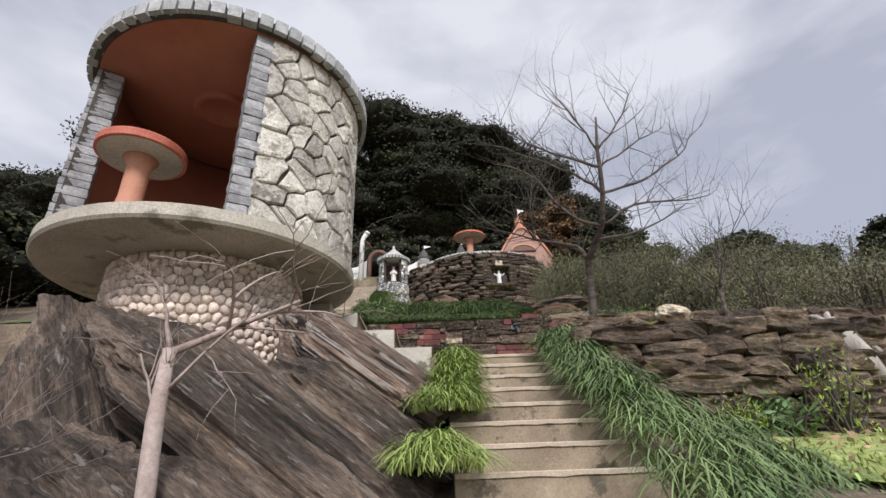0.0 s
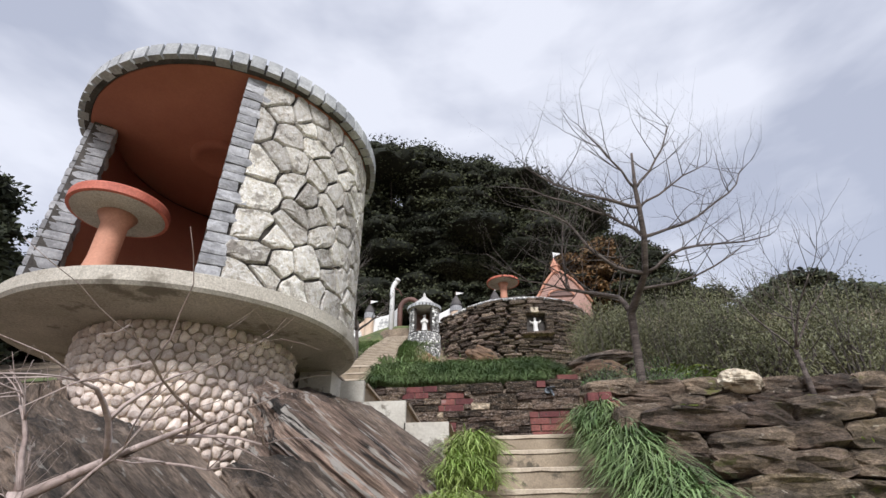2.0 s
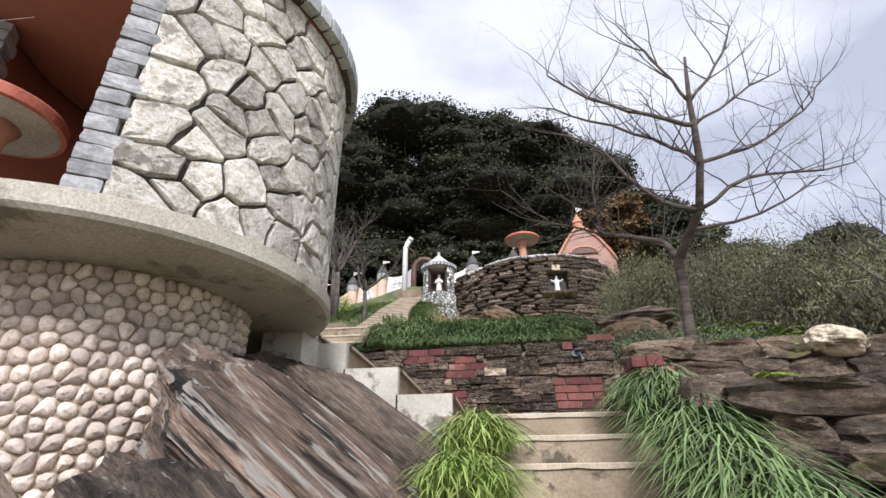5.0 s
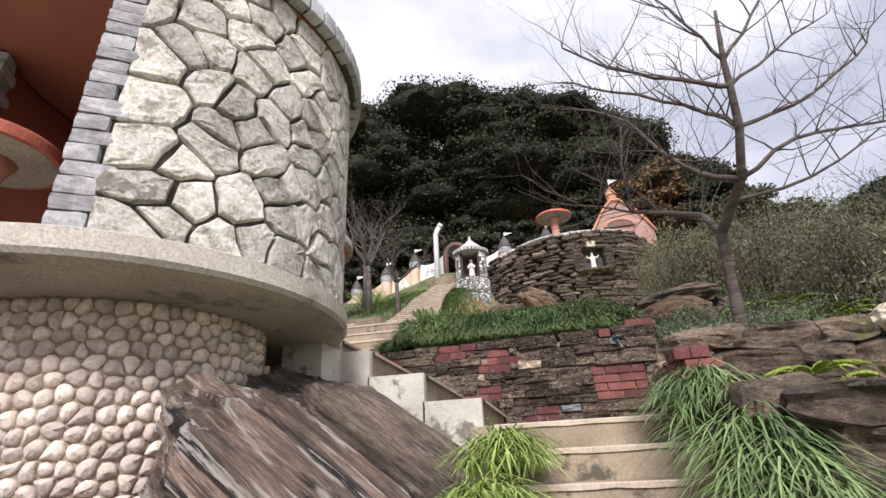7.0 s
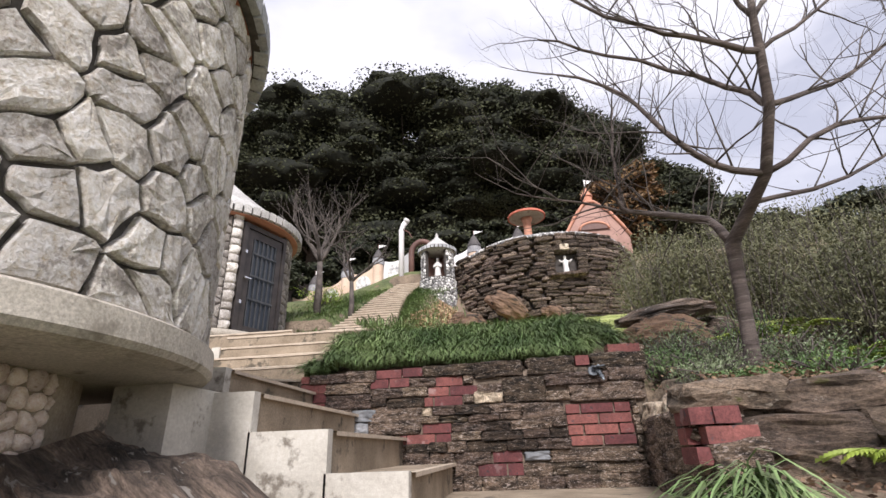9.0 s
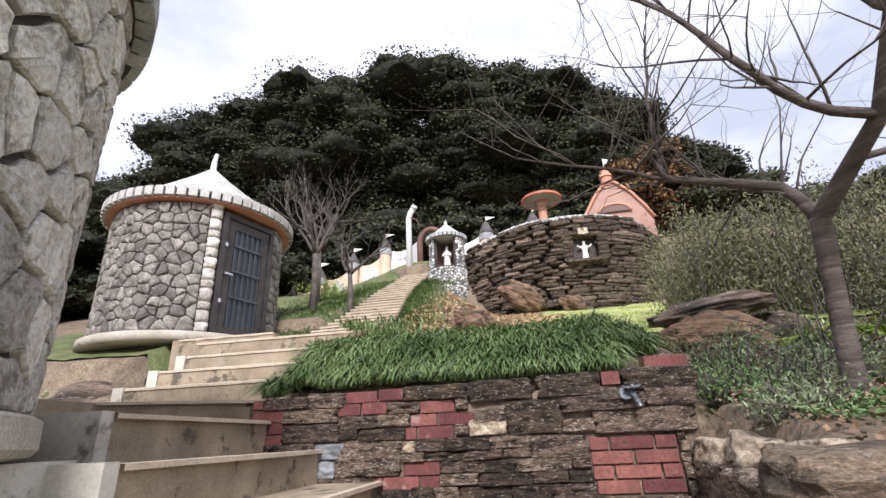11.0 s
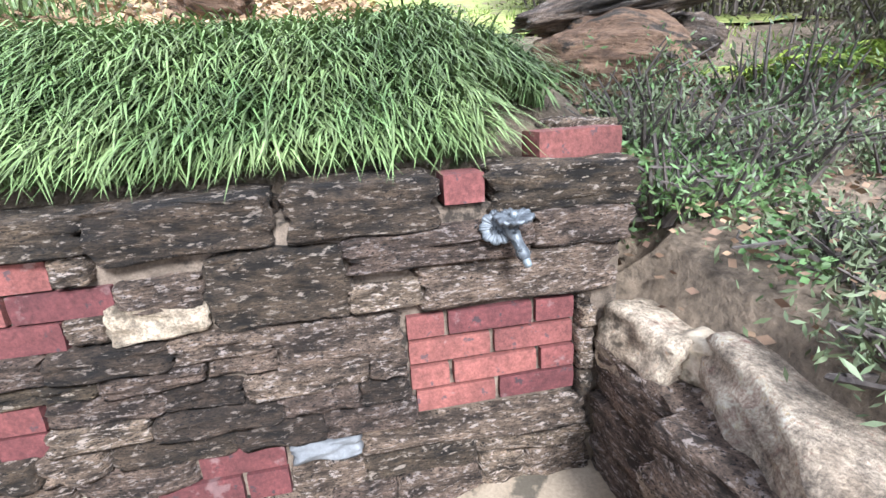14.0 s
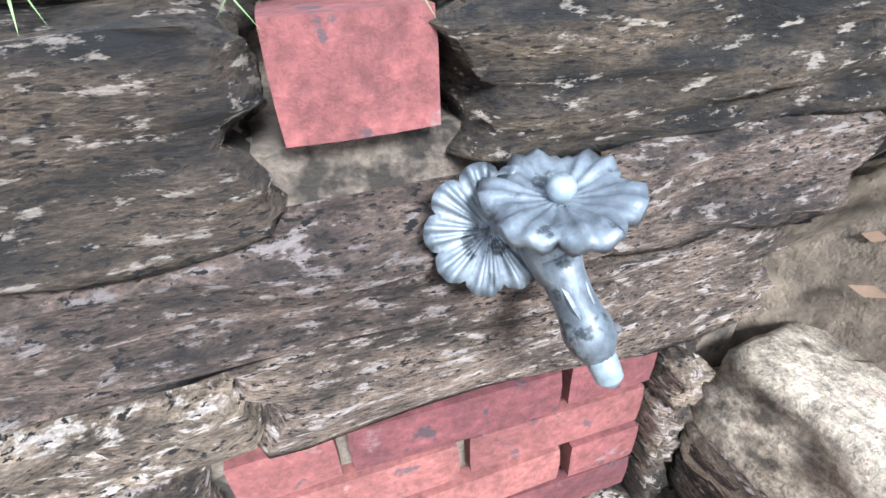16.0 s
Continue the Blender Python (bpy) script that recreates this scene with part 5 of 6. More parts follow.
def leafy_tree(x, y, top, r, puffs, per, leaf, leafmat, label, seed, low=0.15, name="tree", group=""):
    """A tall evergreen: tapering trunk, limbs and a layered crown of many small leaves in clumps."""
    rr = random.Random(seed)
    z0 = level(x, y) - 0.2
    t = thing(name, (x, y, z0), label, "tree", group)
    trunk, limbs = MB(), MB()
    th = (top - z0)
    pts = [(x + 0.3 * math.sin(k * 1.3 + seed), y, z0 + th * 0.8 * k / 6) for k in range(7)]
    trunk.tube(pts, [0.05 * r * (1.25 - 0.16 * k) + 0.05 for k in range(7)], 9)
    cz = z0 + th * (low + (1 - low) * 0.5)
    rz = (top - cz)
    cores, leaves = MB(), []
    for k in range(puffs):
        u, w = rr.uniform(0, 2 * math.pi), rr.uniform(-0.95, 1.0)
        q = rr.uniform(0.62, 0.98)
        c = Vector((x + r * q * math.sqrt(1 - w * w * 0.8) * math.cos(u), y + r * q * math.sqrt(1 - w * w * 0.8) * math.sin(u), cz + rz * 0.9 * w * q))
        pr = r * rr.uniform(0.2, 0.4)
        if k % 4 == 0:
            s0 = Vector(pts[rr.randint(2, 5)])
            limbs.tube([s0, s0.lerp(c, 0.5) + Vector((0, 0, -0.3)), c], [0.014 * r, 0.009 * r, 0.003 * r], 5)
        d = nrng.normal(size=(per, 3))
        d /= np.linalg.norm(d, axis=1)[:, None]
        d[:, 2] = np.where(d[:, 2] < -0.2, d[:, 2] * 0.45, d[:, 2])
        rad = pr * nrng.uniform(0.72, 1.06, per) 
        pos = d * rad[:, None] * np.array([1.12, 1.12, 0.56]) + np.array(c)
        leaves.append(pos)
        # opaque near-black lump in each clump: painted shade behind the leaves
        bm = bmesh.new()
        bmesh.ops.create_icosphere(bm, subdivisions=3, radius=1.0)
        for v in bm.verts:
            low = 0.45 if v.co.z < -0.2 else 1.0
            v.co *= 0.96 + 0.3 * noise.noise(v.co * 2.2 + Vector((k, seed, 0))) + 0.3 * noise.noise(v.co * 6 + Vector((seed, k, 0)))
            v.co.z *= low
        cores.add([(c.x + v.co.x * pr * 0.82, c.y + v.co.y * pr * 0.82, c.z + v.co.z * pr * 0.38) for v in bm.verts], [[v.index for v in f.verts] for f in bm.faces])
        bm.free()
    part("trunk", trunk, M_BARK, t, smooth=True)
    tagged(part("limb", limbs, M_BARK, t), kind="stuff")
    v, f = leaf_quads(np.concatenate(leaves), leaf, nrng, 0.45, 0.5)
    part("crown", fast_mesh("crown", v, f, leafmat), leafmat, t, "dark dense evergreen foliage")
    part("inner_crown", cores, M_CROWN_SHADE, t, "near-black cores painting the shade inside the crown", True)
    return t


WOOD = [(-42, 32, 15.5, 5.5), (-37.5, 31, 18.8, 6.5), (-31, 31, 22.5, 7.5), (-24, 30, 26.2, 8.5), (-15.5, 30, 29.6, 8.5), (-7.5, 30, 30.4, 8), (-0.5, 30, 28.9, 7), (5.5, 30, 24.4, 6), (10.3, 29, 19.2, 4.2), (13, 28.5, 15.2, 3)]
for k, (x, y, top, r) in enumerate(WOOD):
    leafy_tree(x, y, top, r, 130, 800, 0.25, M_LEAF_DARK, "tall dark evergreen tree with a dense layered crown", 30 + k, group="dark wood behind the garden")
for k, (x, y, top, r) in enumerate([(-35, 40, 26, 9), (-18, 39, 27, 9), (-4, 39, 26, 9), (8, 37, 20, 5.5)]):
    leafy_tree(x, y, top, r, 60, 220, 0.5, M_LEAF_DARK, "dark evergreen tree deep in the wood", 50 + k, low=0.02, group="dark wood behind the garden")
for k, (x, y, top, r) in enumerate([(-16.5, 2.2, 9.8, 3.2), (-18.5, 1.0, 8.8, 3.5), (-12.8, 0.8, 6.5, 2.2), (-20, 4, 10, 4)]):
    leafy_tree(x, y, top, r, 60, 420, 0.2, M_LEAF_DARK, "dark evergreen tree beyond the round tower", 56 + k, low=0.02, group="dark trees beside the tower")
for k, (x, y, up, r) in enumerate([(-10.5, 8.5, 3.2, 2.2), (-9.2, 13.8, 3.4, 2.4), (-13, 10.5, 4, 3), (-13.5, 16, 5, 3.2), (-6, 16.5, 3.5, 2.6), (-1.5, 17.5, 3.2, 2.6), (2.4, 18, 3, 2.4), (8.5, 15, 3.4, 2.6), (-17, 8, 4, 3)]):
    leafy_tree(x, y, level(x, y) + up, r, 34, 330, 0.2, M_LEAF_DARK, "dark undergrowth shrub at the wood's edge", 200 + k, low=0.0, name="shrub", group="undergrowth at the wood's edge")
leafy_tree(5.2, 15.5, 12.0, 1.9, 46, 300, 0.2, M_LEAF_RUST, "rust-brown leafy tree behind the chapel", 61, low=0.05)
for k in range(9):
    x = 17 + 6.5 * k
    leafy_tree(x, 42 + 5 * math.sin(k * 2.1), 19.5 + 1.6 * math.sin(k * 1.7) + 0.28 * k, 4.6, 40, 200, 0.55, M_FARLEAF, "distant dark green tree on the ridge", 70 + k, low=0.0, group="distant trees on the ridge")


def bare_tree(name, x, y, z, material, limbs, seed, label, twig=3, trunk=None, lift=0.06):
    rr = random.Random(seed)
    t = thing(name, (x, y, z), label, "tree")
    part("trunk", MB().tube(trunk[0], trunk[1], 12), material[0], t, smooth=True)
    for p, d, r, ln in limbs:
        levels = [MB(), MB()]
        grow(levels, Vector(p), Vector(d).normalized(), r, ln, twig, rr, 0.24, lift, (3, 4), 0, 0.7)
        ob = part("limb", levels[0], material[0], t, smooth=True)
        tagged(part("twig", levels[1], material[1], ob, smooth=True), kind="stuff")
    return t

def leaning_tree(x, y, z, trunk, radii, boughs, seed, label):
    """A bare tree with a bent trunk, named boughs and fine twigs along them."""
    rr = random.Random(seed)
    t = thing("bare_tree", (x, y, z), label, "tree")
    part("trunk", MB().tube(trunk, radii, 14), M_BARK_GREY, t, "ringed grey bark", True)
    for pts, r in boughs:
        pts = [Vector(p) for p in pts]
        fine, n = [pts[0]], len(pts)
        for k in range(n - 1):
            for q in (0.33, 0.66, 1.0):
                bow = Vector((rr.uniform(-1, 1), rr.uniform(-1, 1), rr.uniform(-1, 1))) * 0.02 * (q < 1)
                a, b = pts[max(k - 1, 0)], pts[min(k + 2, n - 1)]
                m1, m2 = (pts[k + 1] - a) * 0.5, (b - pts[k]) * 0.5
                h = pts[k] * (2 * q ** 3 - 3 * q * q + 1) + m1 * (q ** 3 - 2 * q * q + q) + pts[k + 1] * (3 * q * q - 2 * q ** 3) + m2 * (q ** 3 - q * q)
                fine.append(h + bow)
        m = len(fine) - 1
        ob = part("bough", MB().tube(fine, [r * (1 - 0.7 * k / m) for k in range(m + 1)], 9), M_BARK_GREY, t, smooth=True)
        twigs = MB()
        for k in range(2, m + 1):
            for _ in range(2):
                d = (fine[k] - fine[k - 1]).normalized() * 0.5 + Vector((rr.uniform(-1, 1), rr.uniform(-0.7, 0.5), rr.uniform(-0.2, 1))).normalized()
                grow([twigs], fine[k].copy(), d.normalized(), 0.0075 * (1.3 - 0.6 * k / m), rr.uniform(0.3, 0.75), 2, rr, 0.2, 0.05, (1, 2), 0, 0.7)
        tagged(part("twig", twigs, M_BARK, ob, smooth=True), kind="stuff")
    return t


leaning_tree(1.46, -0.33, 0.7, [(1.42, -0.3, 0.55), (1.46, -0.36, 0.97), (1.45, -0.47, 1.38), (1.44, -0.58, 1.79), (1.49, -0.86, 1.95), (1.53, -1.15, 2.10), (1.49, -1.50, 2.44), (1.46, -1.65, 2.79), (1.43, -1.75, 3.00), (1.46, -1.85, 3.50)],
             [0.085, 0.06, 0.052, 0.056, 0.047, 0.041, 0.036, 0.031, 0.026, 0.014], [
    ([(1.44, -0.58, 1.79), (1.34, -0.50, 2.06), (1.00, -0.56, 2.11), (0.67, -0.62, 2.15), (0.55, -0.72, 2.25)], 0.042),
    ([(0.67, -0.62, 2.15), (0.62, -0.67, 2.50), (0.65, -0.72, 2.85), (0.70, -0.72, 3.25)], 0.018),
    ([(0.67, -0.62, 2.15), (0.27, -0.77, 2.20), (-0.28, -0.92, 2.27)], 0.016),
    ([(1.53, -1.15, 2.10), (1.15, -1.25, 2.16), (0.82, -1.40, 2.37), (0.62, -1.35, 2.78), (0.12, -1.45, 2.98)], 0.030),
    ([(1.49, -1.50, 2.44), (1.36, -1.45, 2.64), (1.14, -1.40, 2.85), (0.51, -1.45, 3.11), (0.01, -1.55, 3.26)], 0.026),
    ([(1.46, -1.65, 2.79), (1.04, -1.77, 2.85), (0.62, -1.90, 2.92), (0.02, -2.10, 3.17)], 0.026),
    ([(1.49, -1.50, 2.44), (2.16, -1.20, 2.78), (3.09, -0.90, 3.46), (3.49, -0.80, 3.96)], 0.022),
    ([(1.53, -1.15, 2.10), (2.00, -1.30, 2.35), (2.84, -0.90, 2.63), (3.54, -0.70, 2.83)], 0.024),
    ([(1.49, -0.92, 1.98), (2.24, -0.90, 2.14), (3.14, -0.70, 2.69)], 0.022),
    ([(1.43, -1.75, 3.00), (1.78, -1.75, 3.45), (2.13, -1.65, 4.10)], 0.020),
    ([(1.43, -1.75, 3.00), (1.18, -1.85, 3.40), (0.83, -1.95, 3.95)], 0.018),
    ([(1.46, -1.65, 2.79), (1.96, -1.60, 3.14), (2.56, -1.50, 3.54)], 0.018)], 4, "bare leafless tree with spreading grey branches beside the wall")
bare_tree("sapling", -2.05, -5.28, -1.5, (M_BARK_PALE, M_BARK_PALE), [
    ((-2.06, -5.29, -0.56), (0.75, 0.25, 0.6), 0.019, 0.62), ((-2.06, -5.29, -0.54), (-0.35, -0.1, 0.9), 0.012, 0.26), ((-2.04, -5.28, -0.82), (-0.6, -0.3, 0.9), 0.011, 0.3), ((-2.05, -5.28, -0.72), (0.6, -0.4, 0.6), 0.009, 0.55)],
    9, "pinkish bare sapling with thin twigs below the tower", 2, ([(-2.03, -5.26, -1.82), (-2.04, -5.27, -1.20), (-2.06, -5.29, -0.82), (-2.06, -5.29, -0.54)], [0.045, 0.038, 0.034, 0.026]), -0.04)
for k, (x, y, s, seed) in enumerate([(-3.2, -5.8, 1.1, 12), (-3.6, -5.3, 1.1, 13), (-3.1, -6.1, 0.7, 14), (-3.9, -5.7, 1.1, 15), (-4.2, -5.0, 1.2, 16), (-3.3, -6.4, 0.9, 17), (-2.9, -5.6, 0.7, 25), (-3.0, -5.5, 1.0, 26), (-3.5, -6.0, 1.0, 27)]):
    z = level(x, y)
    bare_tree("sapling", x, y, z, (M_BARK_PALE if k % 2 else M_BARK, M_BARK if k == 4 else M_BARK_PALE), [((x, y, z + 0.25 * s), (0.9 * math.cos(q * 1.6 + k), 0.9 * math.sin(q * 1.6 + k), 0.5), 0.009 * s, 0.62 * s) for q in range(5)],
              seed, "thin bare twiggy sapling on the bank", 2, ([(x, y, z - 0.15), (x, y, z + 0.28 * s)], [0.016 * s, 0.011 * s]))
for x, y, s, seed in ((-4.65, 5.5, 1.6, 18), (-5.3, 7.0, 1.8, 19), (-4.0, 5.9, 1.3, 22)):
    z = level(x, y)
    bare_tree("bare_tree", x, y, z, (M_BARK, M_BARK), [((x, y, z + 0.8 * s), (0.7 * math.cos(q * 1.6), 0.7 * math.sin(q * 1.6), 0.9), 0.03 * s, 0.7 * s) for q in range(4)],
              seed, "small bare tree beside the hillside steps", 2, ([(x, y, z - 0.1), (x + 0.03, y, z + 0.4 * s), (x, y, z + 0.82 * s)], [0.055 * s, 0.045 * s, 0.035 * s]))
bare_tree("sapling", 2.5, -1.9, 0.1, (M_BARK_GREY, M_BARK), [((2.5, -1.9, 0.8), (0.4 * math.cos(q * 2.1), 0.4 * math.sin(q * 2.1), 1), 0.014, 0.8) for q in range(4)], 23,
          "thin bare sapling above the rock wall", 2, ([(2.5, -1.9, 0.05), (2.51, -1.9, 0.5), (2.5, -1.9, 0.85)], [0.03, 0.025, 0.018]))


def shrub(name, x, y, rx, ry, h, n, leaf, material, label, seed, stems=40, upright=0.5):
    """A shrub of many thin stems from one foot, each clothed in small leaves."""
    rr = np.random.default_rng(seed)
    z0 = level(x, y)
    t = thing(name, (x, y, z0), label, "shrub")
    mb, leaves = MB(), []
    for k in range(stems):
        u = rr.uniform(0, 2 * math.pi)
        q = math.sqrt(rr.uniform(0, 1))
        foot = np.array([x + 0.55 * rx * q * math.cos(u), y + 0.55 * ry * q * math.sin(u), z0 - 0.03])
        tip = np.array([x + rx * q * math.cos(u) + rr.normal() * 0.12, y + ry * q * math.sin(u) + rr.normal() * 0.12, z0 + h * (1 - 0.45 * q * q) * rr.uniform(0.72, 1.08)])
        mid = (foot + tip) / 2 + rr.normal(size=3) * 0.06
        mb.tube([foot, mid, tip], [0.012, 0.008, 0.003], 4)
        m = n // stems
        s = rr.uniform(0.12, 1.02, m)[:, None]
        base = (1 - s) ** 2 * foot + 2 * s * (1 - s) * mid + s ** 2 * tip
        leaves.append(base + rr.normal(size=(m, 3)) * np.array([0.09, 0.09, 0.07]) * (0.5 + h / 2))
    tagged(part("stem", mb, M_BARK, t), kind="stuff")
    v, f = leaf_quads(np.concatenate(leaves), leaf, rr, 1.0 + upright, 0.26)
    part("foliage", fast_mesh("foliage", v, f, material), material, t)
    return t


for k, (x, y, rx, ry, h) in enumerate([(2.0, 2.9, 0.8, 0.8, 1.45), (2.9, 2.6, 1.0, 0.9, 1.75), (3.9, 2.4, 1.0, 1.0, 1.85), (5.0, 2.2, 1.1, 1.0, 1.85), (6.3, 2.2, 1.2, 1.1, 1.8), (3.3, 0.9, 0.9, 0.8, 1.3), (4.5, 0.4, 1.0, 0.9, 1.4), (6.0, 0.3, 1.2, 1.0, 1.5), (2.6, 4.2, 1.0, 0.9, 1.6), (4.2, 4.4, 1.3, 1.0, 1.9)]):
    shrub("shrub", x, y, rx, ry, h, 14000, 0.055, M_LEAF_BUSH, "tall fine-leaved olive green shrub", 100 + k, 70)
for k, (x, y, rx, h) in enumerate([(2.5, -1.4, 0.4, 0.6), (3.6, -1.0, 0.6, 0.9), (4.6, -1.6, 0.6, 0.8), (5.6, -1.2, 0.7, 0.9)]):
    shrub("shrub", x, y, rx, rx, h, 2600, 0.06, M_LEAF_BUSH, "low olive green shrub on the terrace", 120 + k, 40)
for k, (x, y, rx, h) in enumerate([(1.15, 0.55, 0.3, 0.34), (0.98, 0.15, 0.24, 0.26), (1.5, 0.3, 0.32, 0.3), (1.9, 0.75, 0.4, 0.45), (1.2, -0.35, 0.16, 0.14), (1.65, -0.9, 0.2, 0.16), (2.1, 0.1, 0.3, 0.3), (1.3, 1.0, 0.3, 0.3), (0.95, -0.7, 0.1, 0.1)]):
    shrub("herb", x, y, rx, rx, h, 1800, 0.035, M_LEAF_GREY if k % 2 == 0 else M_LEAF_GREEN, "grey-green leafy herb on the bank", 130 + k, 40)
shrub("shrub", 1.62, -3.5, 0.17, 0.14, 0.3, 420, 0.13, M_LEAF_GREEN, "broad-leaved green plant at the foot of the rock wall", 140, 26, 0.0)
shrub("shrub", 1.34, -3.48, 0.17, 0.14, 0.36, 600, 0.05, M_LEAF_FERN, "yellow-green plant at the foot of the rock wall", 141, 24)
shrub("shrub", 2.15, -3.48, 0.16, 0.12, 0.72, 600, 0.05, M_LEAF_FERN, "yellow-green plant hanging in the rock wall", 142, 24)
shrub("shrub", -5.4, 7.8, 0.5, 0.4, 0.7, 1800, 0.07, M_LEAF_FERN, "round yellow-green shrub by the parapet", 143, 30)
for k, (x, y) in enumerate([(-5.6, -4.6), (-6.3, -3.2), (-5.4, -6.0), (-6.8, -5.2), (-4.6, -5.6), (-3.9, -6.3), (-4.4, -6.9), (-3.2, -6.6)]):
    shrub("shrub", x, y, 0.9 if k < 4 else 0.5, 0.9 if k < 4 else 0.5, 1.5 if k < 4 else 0.75, 1500, 0.045, M_BARK, "tangle of bare twigs on the bank", 150 + k, 90)


def fern(x, y, z, size, seed, label="yellow-green fern growing from the bank"):
    rr = random.Random(seed)
    t = thing("fern", (x, y, z), label, "fern")
    for k in range(11):
        a = 2 * math.pi * k / 11 + rr.uniform(-0.2, 0.2)
        ln = size * rr.uniform(0.75, 1.1)
        mb, pts = MB(), []
        for i in range(15):
            q = i / 14
            pts.append(Vector((x + ln * q * math.cos(a), y + ln * q * math.sin(a), z + ln * (0.85 * q - 0.75 * q * q))))
        mb.tube(pts, [0.004 * (1.2 - i / 14) for i in range(15)], 3)
        s = Vector((-math.sin(a), math.cos(a), 0))
        d = Vector((math.cos(a), math.sin(a), 0))
        for i in range(2, 15):
            w = size * 0.24 * math.sin(math.pi * min(1, 0.15 + i / 15)) * (1 - i / 17)
            for sg in (-1, 1):
                p = pts[i]
                mb.add([p - d * 0.018, p + s * sg * w * 0.5 + d * 0.03, p + s * sg * w + d * 0.035 - Vector((0, 0, 0.02)), p + s * sg * w * 0.5 - d * 0.008], [(0, 1, 2, 3)])
        part("frond", mb, M_LEAF_FERN, t)


for k, (x, y, dz, s) in enumerate([(2.0, -0.75, 0.05, 0.45), (1.15, -2.0, 0.12, 0.26), (2.05, 0.9, 0.1, 0.5), (2.5, 0.9, 0.15, 0.5), (1.35, -2.35, 0.05, 0.25)]):
    fern(x, y, level(x, y) + dz, s, 160 + k)
stump = thing("tree_stump", (4.15, -2.5, -0.2), "bleached grey dead stump on the rock wall", "stump")
part("trunk", MB().tube([(4.5, -2.9, -1.1), (4.3, -2.75, -0.4), (4.1, -2.6, 0.0), (4.0, -2.5, 0.35)], [0.1, 0.2, 0.26, 0.2], 10), M_DEADWOOD, stump, smooth=True)
for p, q in (((4.0, -2.5, 0.3), (3.7, -2.5, 0.5)), ((4.05, -2.5, 0.3), (4.2, -2.4, 0.6)), ((4.3, -2.7, 0.1), (4.75, -2.85, -0.6))):
    part("snag", MB().tube([p, Vector(p).lerp(Vector(q), 0.6) + Vector((0, 0, 0.05)), q], [0.09, 0.06, 0.02], 7), M_DEADWOOD, stump, smooth=True)

stump.matrix_basis = Matrix.Translation((2.62, -3.2, -0.1)) @ Matrix.Scale(0.42, 4) @ Matrix.Translation((-4.1, 2.6, 0)) @ stump.matrix_basis

# ---- grasses and ground cover ----
def grass_patch(name, pts, toward, length, width, material, label, seed, droop=0.75, spread=0.9):
    g = np.random.default_rng(seed)
    n = len(pts)
    ang = np.arctan2(toward[1], toward[0]) + g.normal(size=n) * spread
    ln = length * g.uniform(0.55, 1.15, n)
    v, f = blades(np.array(pts), np.stack([np.cos(ang), np.sin(ang)], 1), ln, width * g.uniform(0.7, 1.2, n), np.clip(g.normal(droop, 0.13, n), 0.2, 1.16), g)
    ob = part(name, fast_mesh(name, v, f, material), material, None, label)
    return tagged(ob, category="grass", kind="stuff")


g = np.random.default_rng(77)
pts = []
while len(pts) < 28000:
    x, y = g.uniform(-2.5, 0.72), 0.23 + 1.15 * g.uniform(0, 1) ** 1.3
    if (x > 0.34 and y < 0.5) or x > 0.7 - 0.12 * (y - 0.2) - 0.3 * max(0, 0.4 - y) or (x < -2.25 and y > 0.9):
        continue
    tuft = noise.noise((x * 2.6, y * 3, 5))
    mound = 0.14 * math.sin(math.pi * min(1, (y - 0.12) / 1.1)) * smooth01((0.75 - x) / 0.5)
    pts.append((x, y, max(level(x, y), 1.0) + 0.0 + mound + 0.08 * max(tuft, 0)))
grass_patch("grass_bed", pts, (0, -1), 0.34, 0.009, M_GRASS, "thick strap-leaved grass hanging over the garden wall", 78, 0.97, 0.7)
pts = []
while len(pts) < 5200:
    y = g.uniform(-6.6, -2.48)
    x = g.uniform(0.13, 0.42 + 0.6 * smooth01((-y - 3.2) / 1.5))
    z = stair_level(y) + 0.04 + 0.15 * math.sin(math.pi * min(1, (x - 0.12) / 0.5)) * (1 if y > -4.0 else 0.6)
    if noise.noise((x * 2, y * 2.2, 9)) > -0.6:
        pts.append((x, y, z))
grass_patch("grass_border", pts, (-0.6, -0.8), 0.42, 0.0095, M_GRASS, "long strap grass spilling over the edge of the steps", 79, 1.15, 0.9)
pts = []
for cx, cy, r, cnt in ((-0.76, -2.95, 0.19, 900), (-0.8, -3.35, 0.2, 900), (-0.86, -3.8, 0.25, 1200), (-0.95, -4.5, 0.25, 900), (-1.0, -5.2, 0.2, 600)):
    for _ in range(cnt):
        a, q = g.uniform(0, 2 * math.pi), math.sqrt(g.uniform(0, 1))
        pts.append((cx + r * q * math.cos(a), cy + 1.2 * r * q * math.sin(a), stair_level(cy) + 0.02 + 0.14 * (1 - q * q)))
grass_patch("grass_tufts", pts, (0.5, -0.8), 0.3, 0.008, M_GRASS_LIGHT, "bright green grass tufts beside the steps", 80, 1.05, 1.5)
pts = []
while len(pts) < 9000:
    x, y = g.uniform(-2.4, 3.0), g.uniform(1.0, 9.5)
    pts.append((x, y, level(x, y) + 0.0))
pts = [p for p in pts if p[0] > -0.3 - 0.05 * p[1] and noise.noise((p[0] * 0.9, p[1] * 0.9, 2)) > -0.45]
grass_patch("lawn_grass", pts, (0, -1), 0.08, 0.012, M_GRASS_LIGHT, "short bright green lawn on the slope", 81, 0.5, 2.0)
pts = []
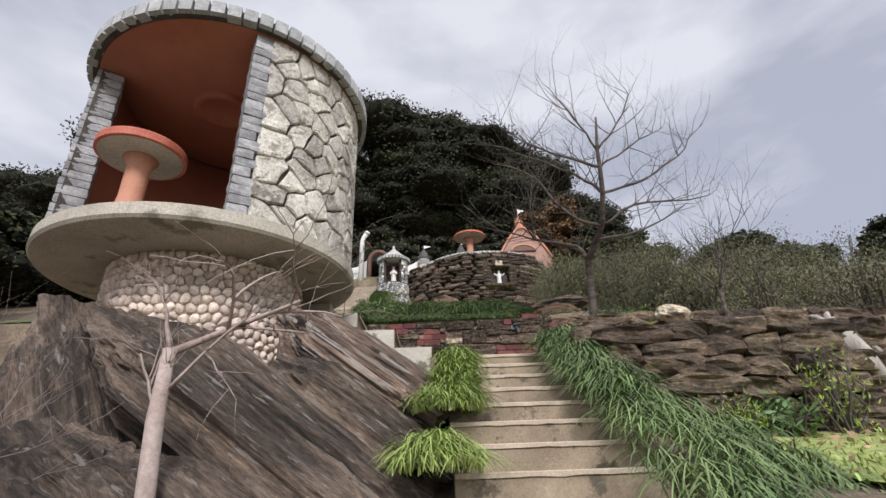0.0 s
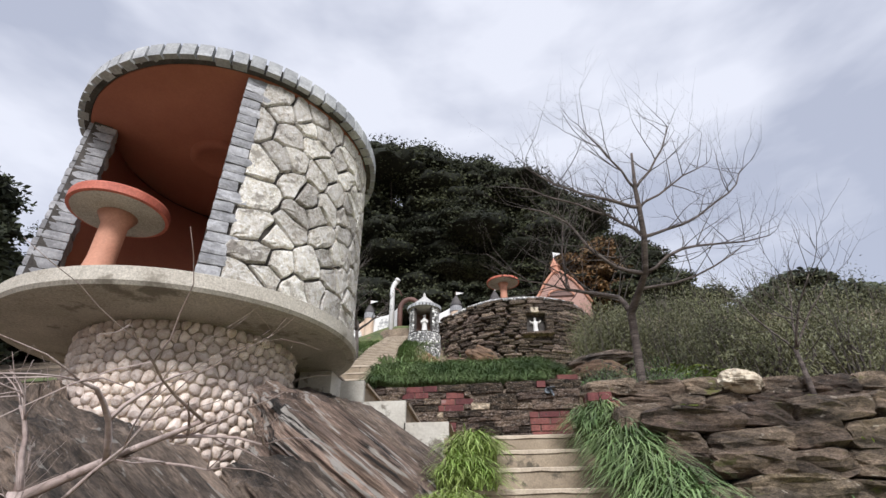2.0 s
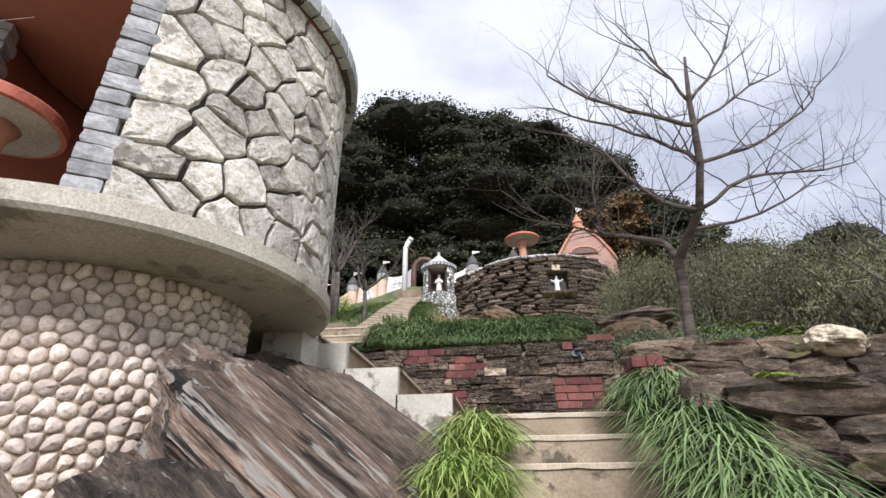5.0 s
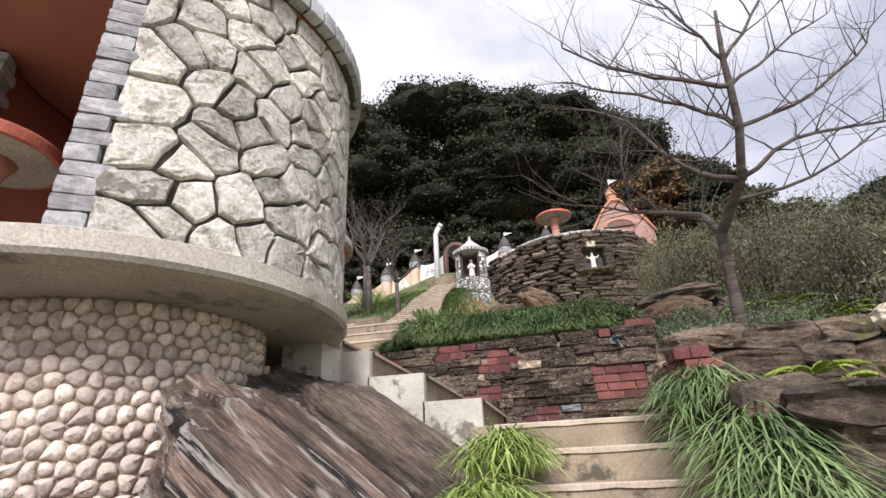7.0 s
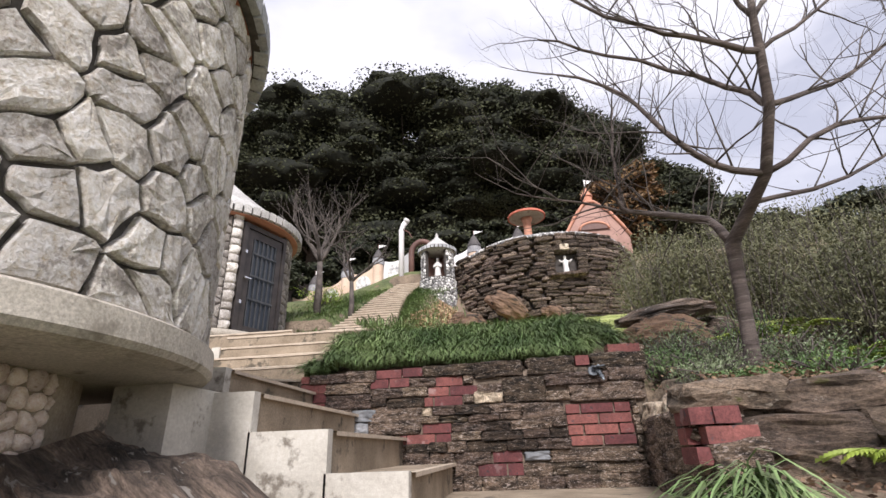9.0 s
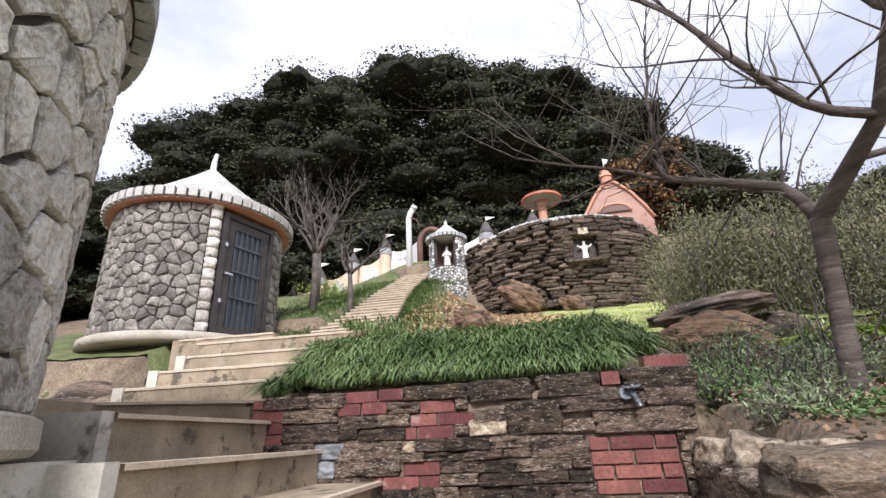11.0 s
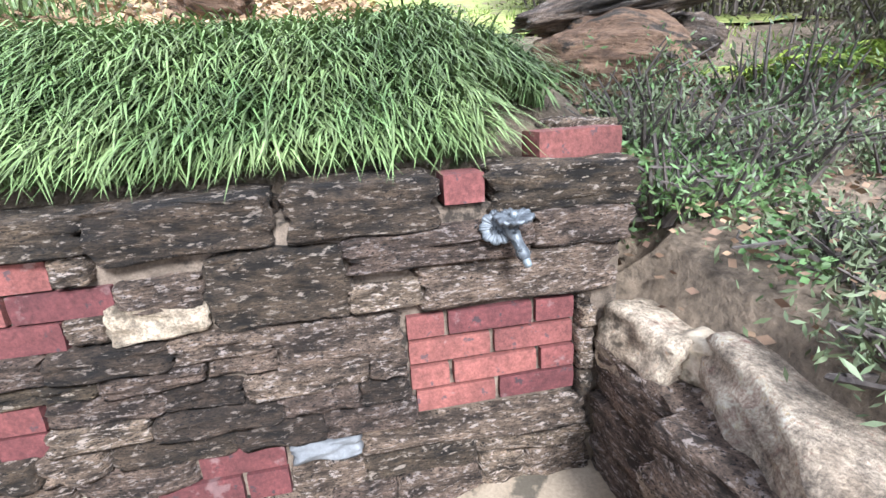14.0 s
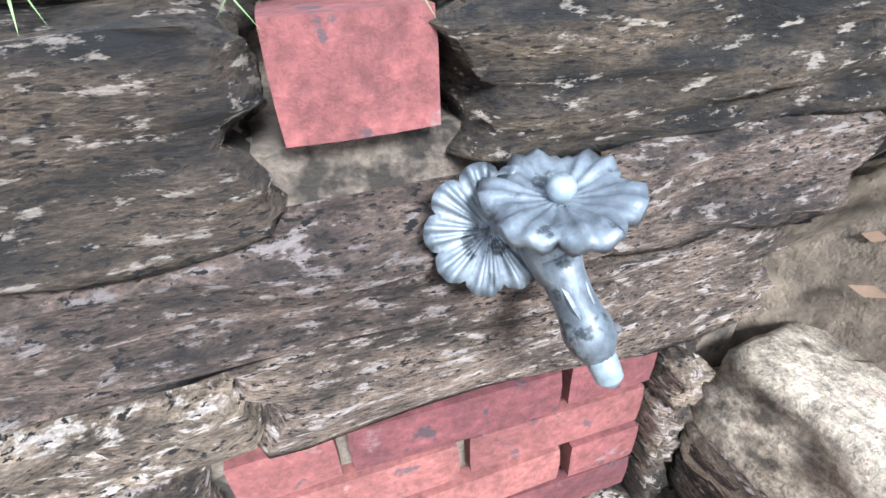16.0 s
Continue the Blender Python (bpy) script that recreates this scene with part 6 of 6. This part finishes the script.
while len(pts) < 13000:
    y = g.uniform(1.6, 10.8)
    t = min(max((y - 2.75) / 8.2, 0), 1)
    xc = -3.05 - 0.65 * smooth01(t * 1.3)
    w = 0.5 - 0.15 * t
    sgn = g.choice([-1, 1])
    x = xc + sgn * (w + abs(g.normal()) * (0.45 if sgn > 0 else 0.9))
    if y < 3.1 and x < -2.45:
        continue
    pts.append((x, y, max(level(x, y), 2.05 + 3.61 * t ** 1.12 - 0.12)))
grass_patch("hill_grass", pts, (0.2, -1), 0.2, 0.014, M_GRASS, "green grass on the banks of the hillside steps", 82, 0.7, 1.6)
pts = []
while len(pts) < 9000:
    x, y = g.uniform(0.85, 7.5), g.uniform(-8.5, -3.4)
    if noise.noise((x * 1.2, y * 1.2, 2)) > -0.2:
        pts.append((x, y, level(x, y) + 0.03))
grass_patch("lower_lawn", pts, (0, -1), 0.06, 0.012, M_GRASS_LIGHT, "patchy pale green lawn below the rock wall", 83, 0.5, 3.0)


def litter(name, n, xr, yr, size, material, label, seed, keep=None):
    g2 = np.random.default_rng(seed)
    c = []
    while len(c) < n:
        x, y = g2.uniform(*xr), g2.uniform(*yr)
        if keep is None or keep(x, y):
            c.append((x, y, level(x, y) + 0.035 + g2.uniform(0, 0.03)))
    v, f = leaf_quads(np.array(c), size, g2, 0.15, 0.6)
    tagged(part(name, fast_mesh(name, v, f, material), material, None, label), category="leaves", kind="stuff")


litter("leaf_litter", 5000, (-2.4, 0.6), (2.0, 9.4), 0.1, M_LEAFLITTER, "pale dry leaves scattered on the slope", 90, lambda x, y: x < 0.2 - 0.12 * y + 0.6 * noise.noise((x, y, 1)) + 0.8)
litter("ground_cover", 9000, (0.75, 3.2), (-1.2, 1.3), 0.03, M_LEAF_GREEN, "small green weeds creeping over the bank", 94, lambda x, y: noise.noise((x * 2.2, y * 2.2, 6)) > -0.05)
litter("leaf_litter", 7000, (0.75, 4.5), (-3.0, 1.3), 0.036, M_DEADLEAF, "brown dead leaves on the terrace", 91)
litter("leaf_litter", 1500, (0.9, 7), (-8, -3.45), 0.07, M_LEAFLITTER, "brown dead leaves on the lawn", 92)
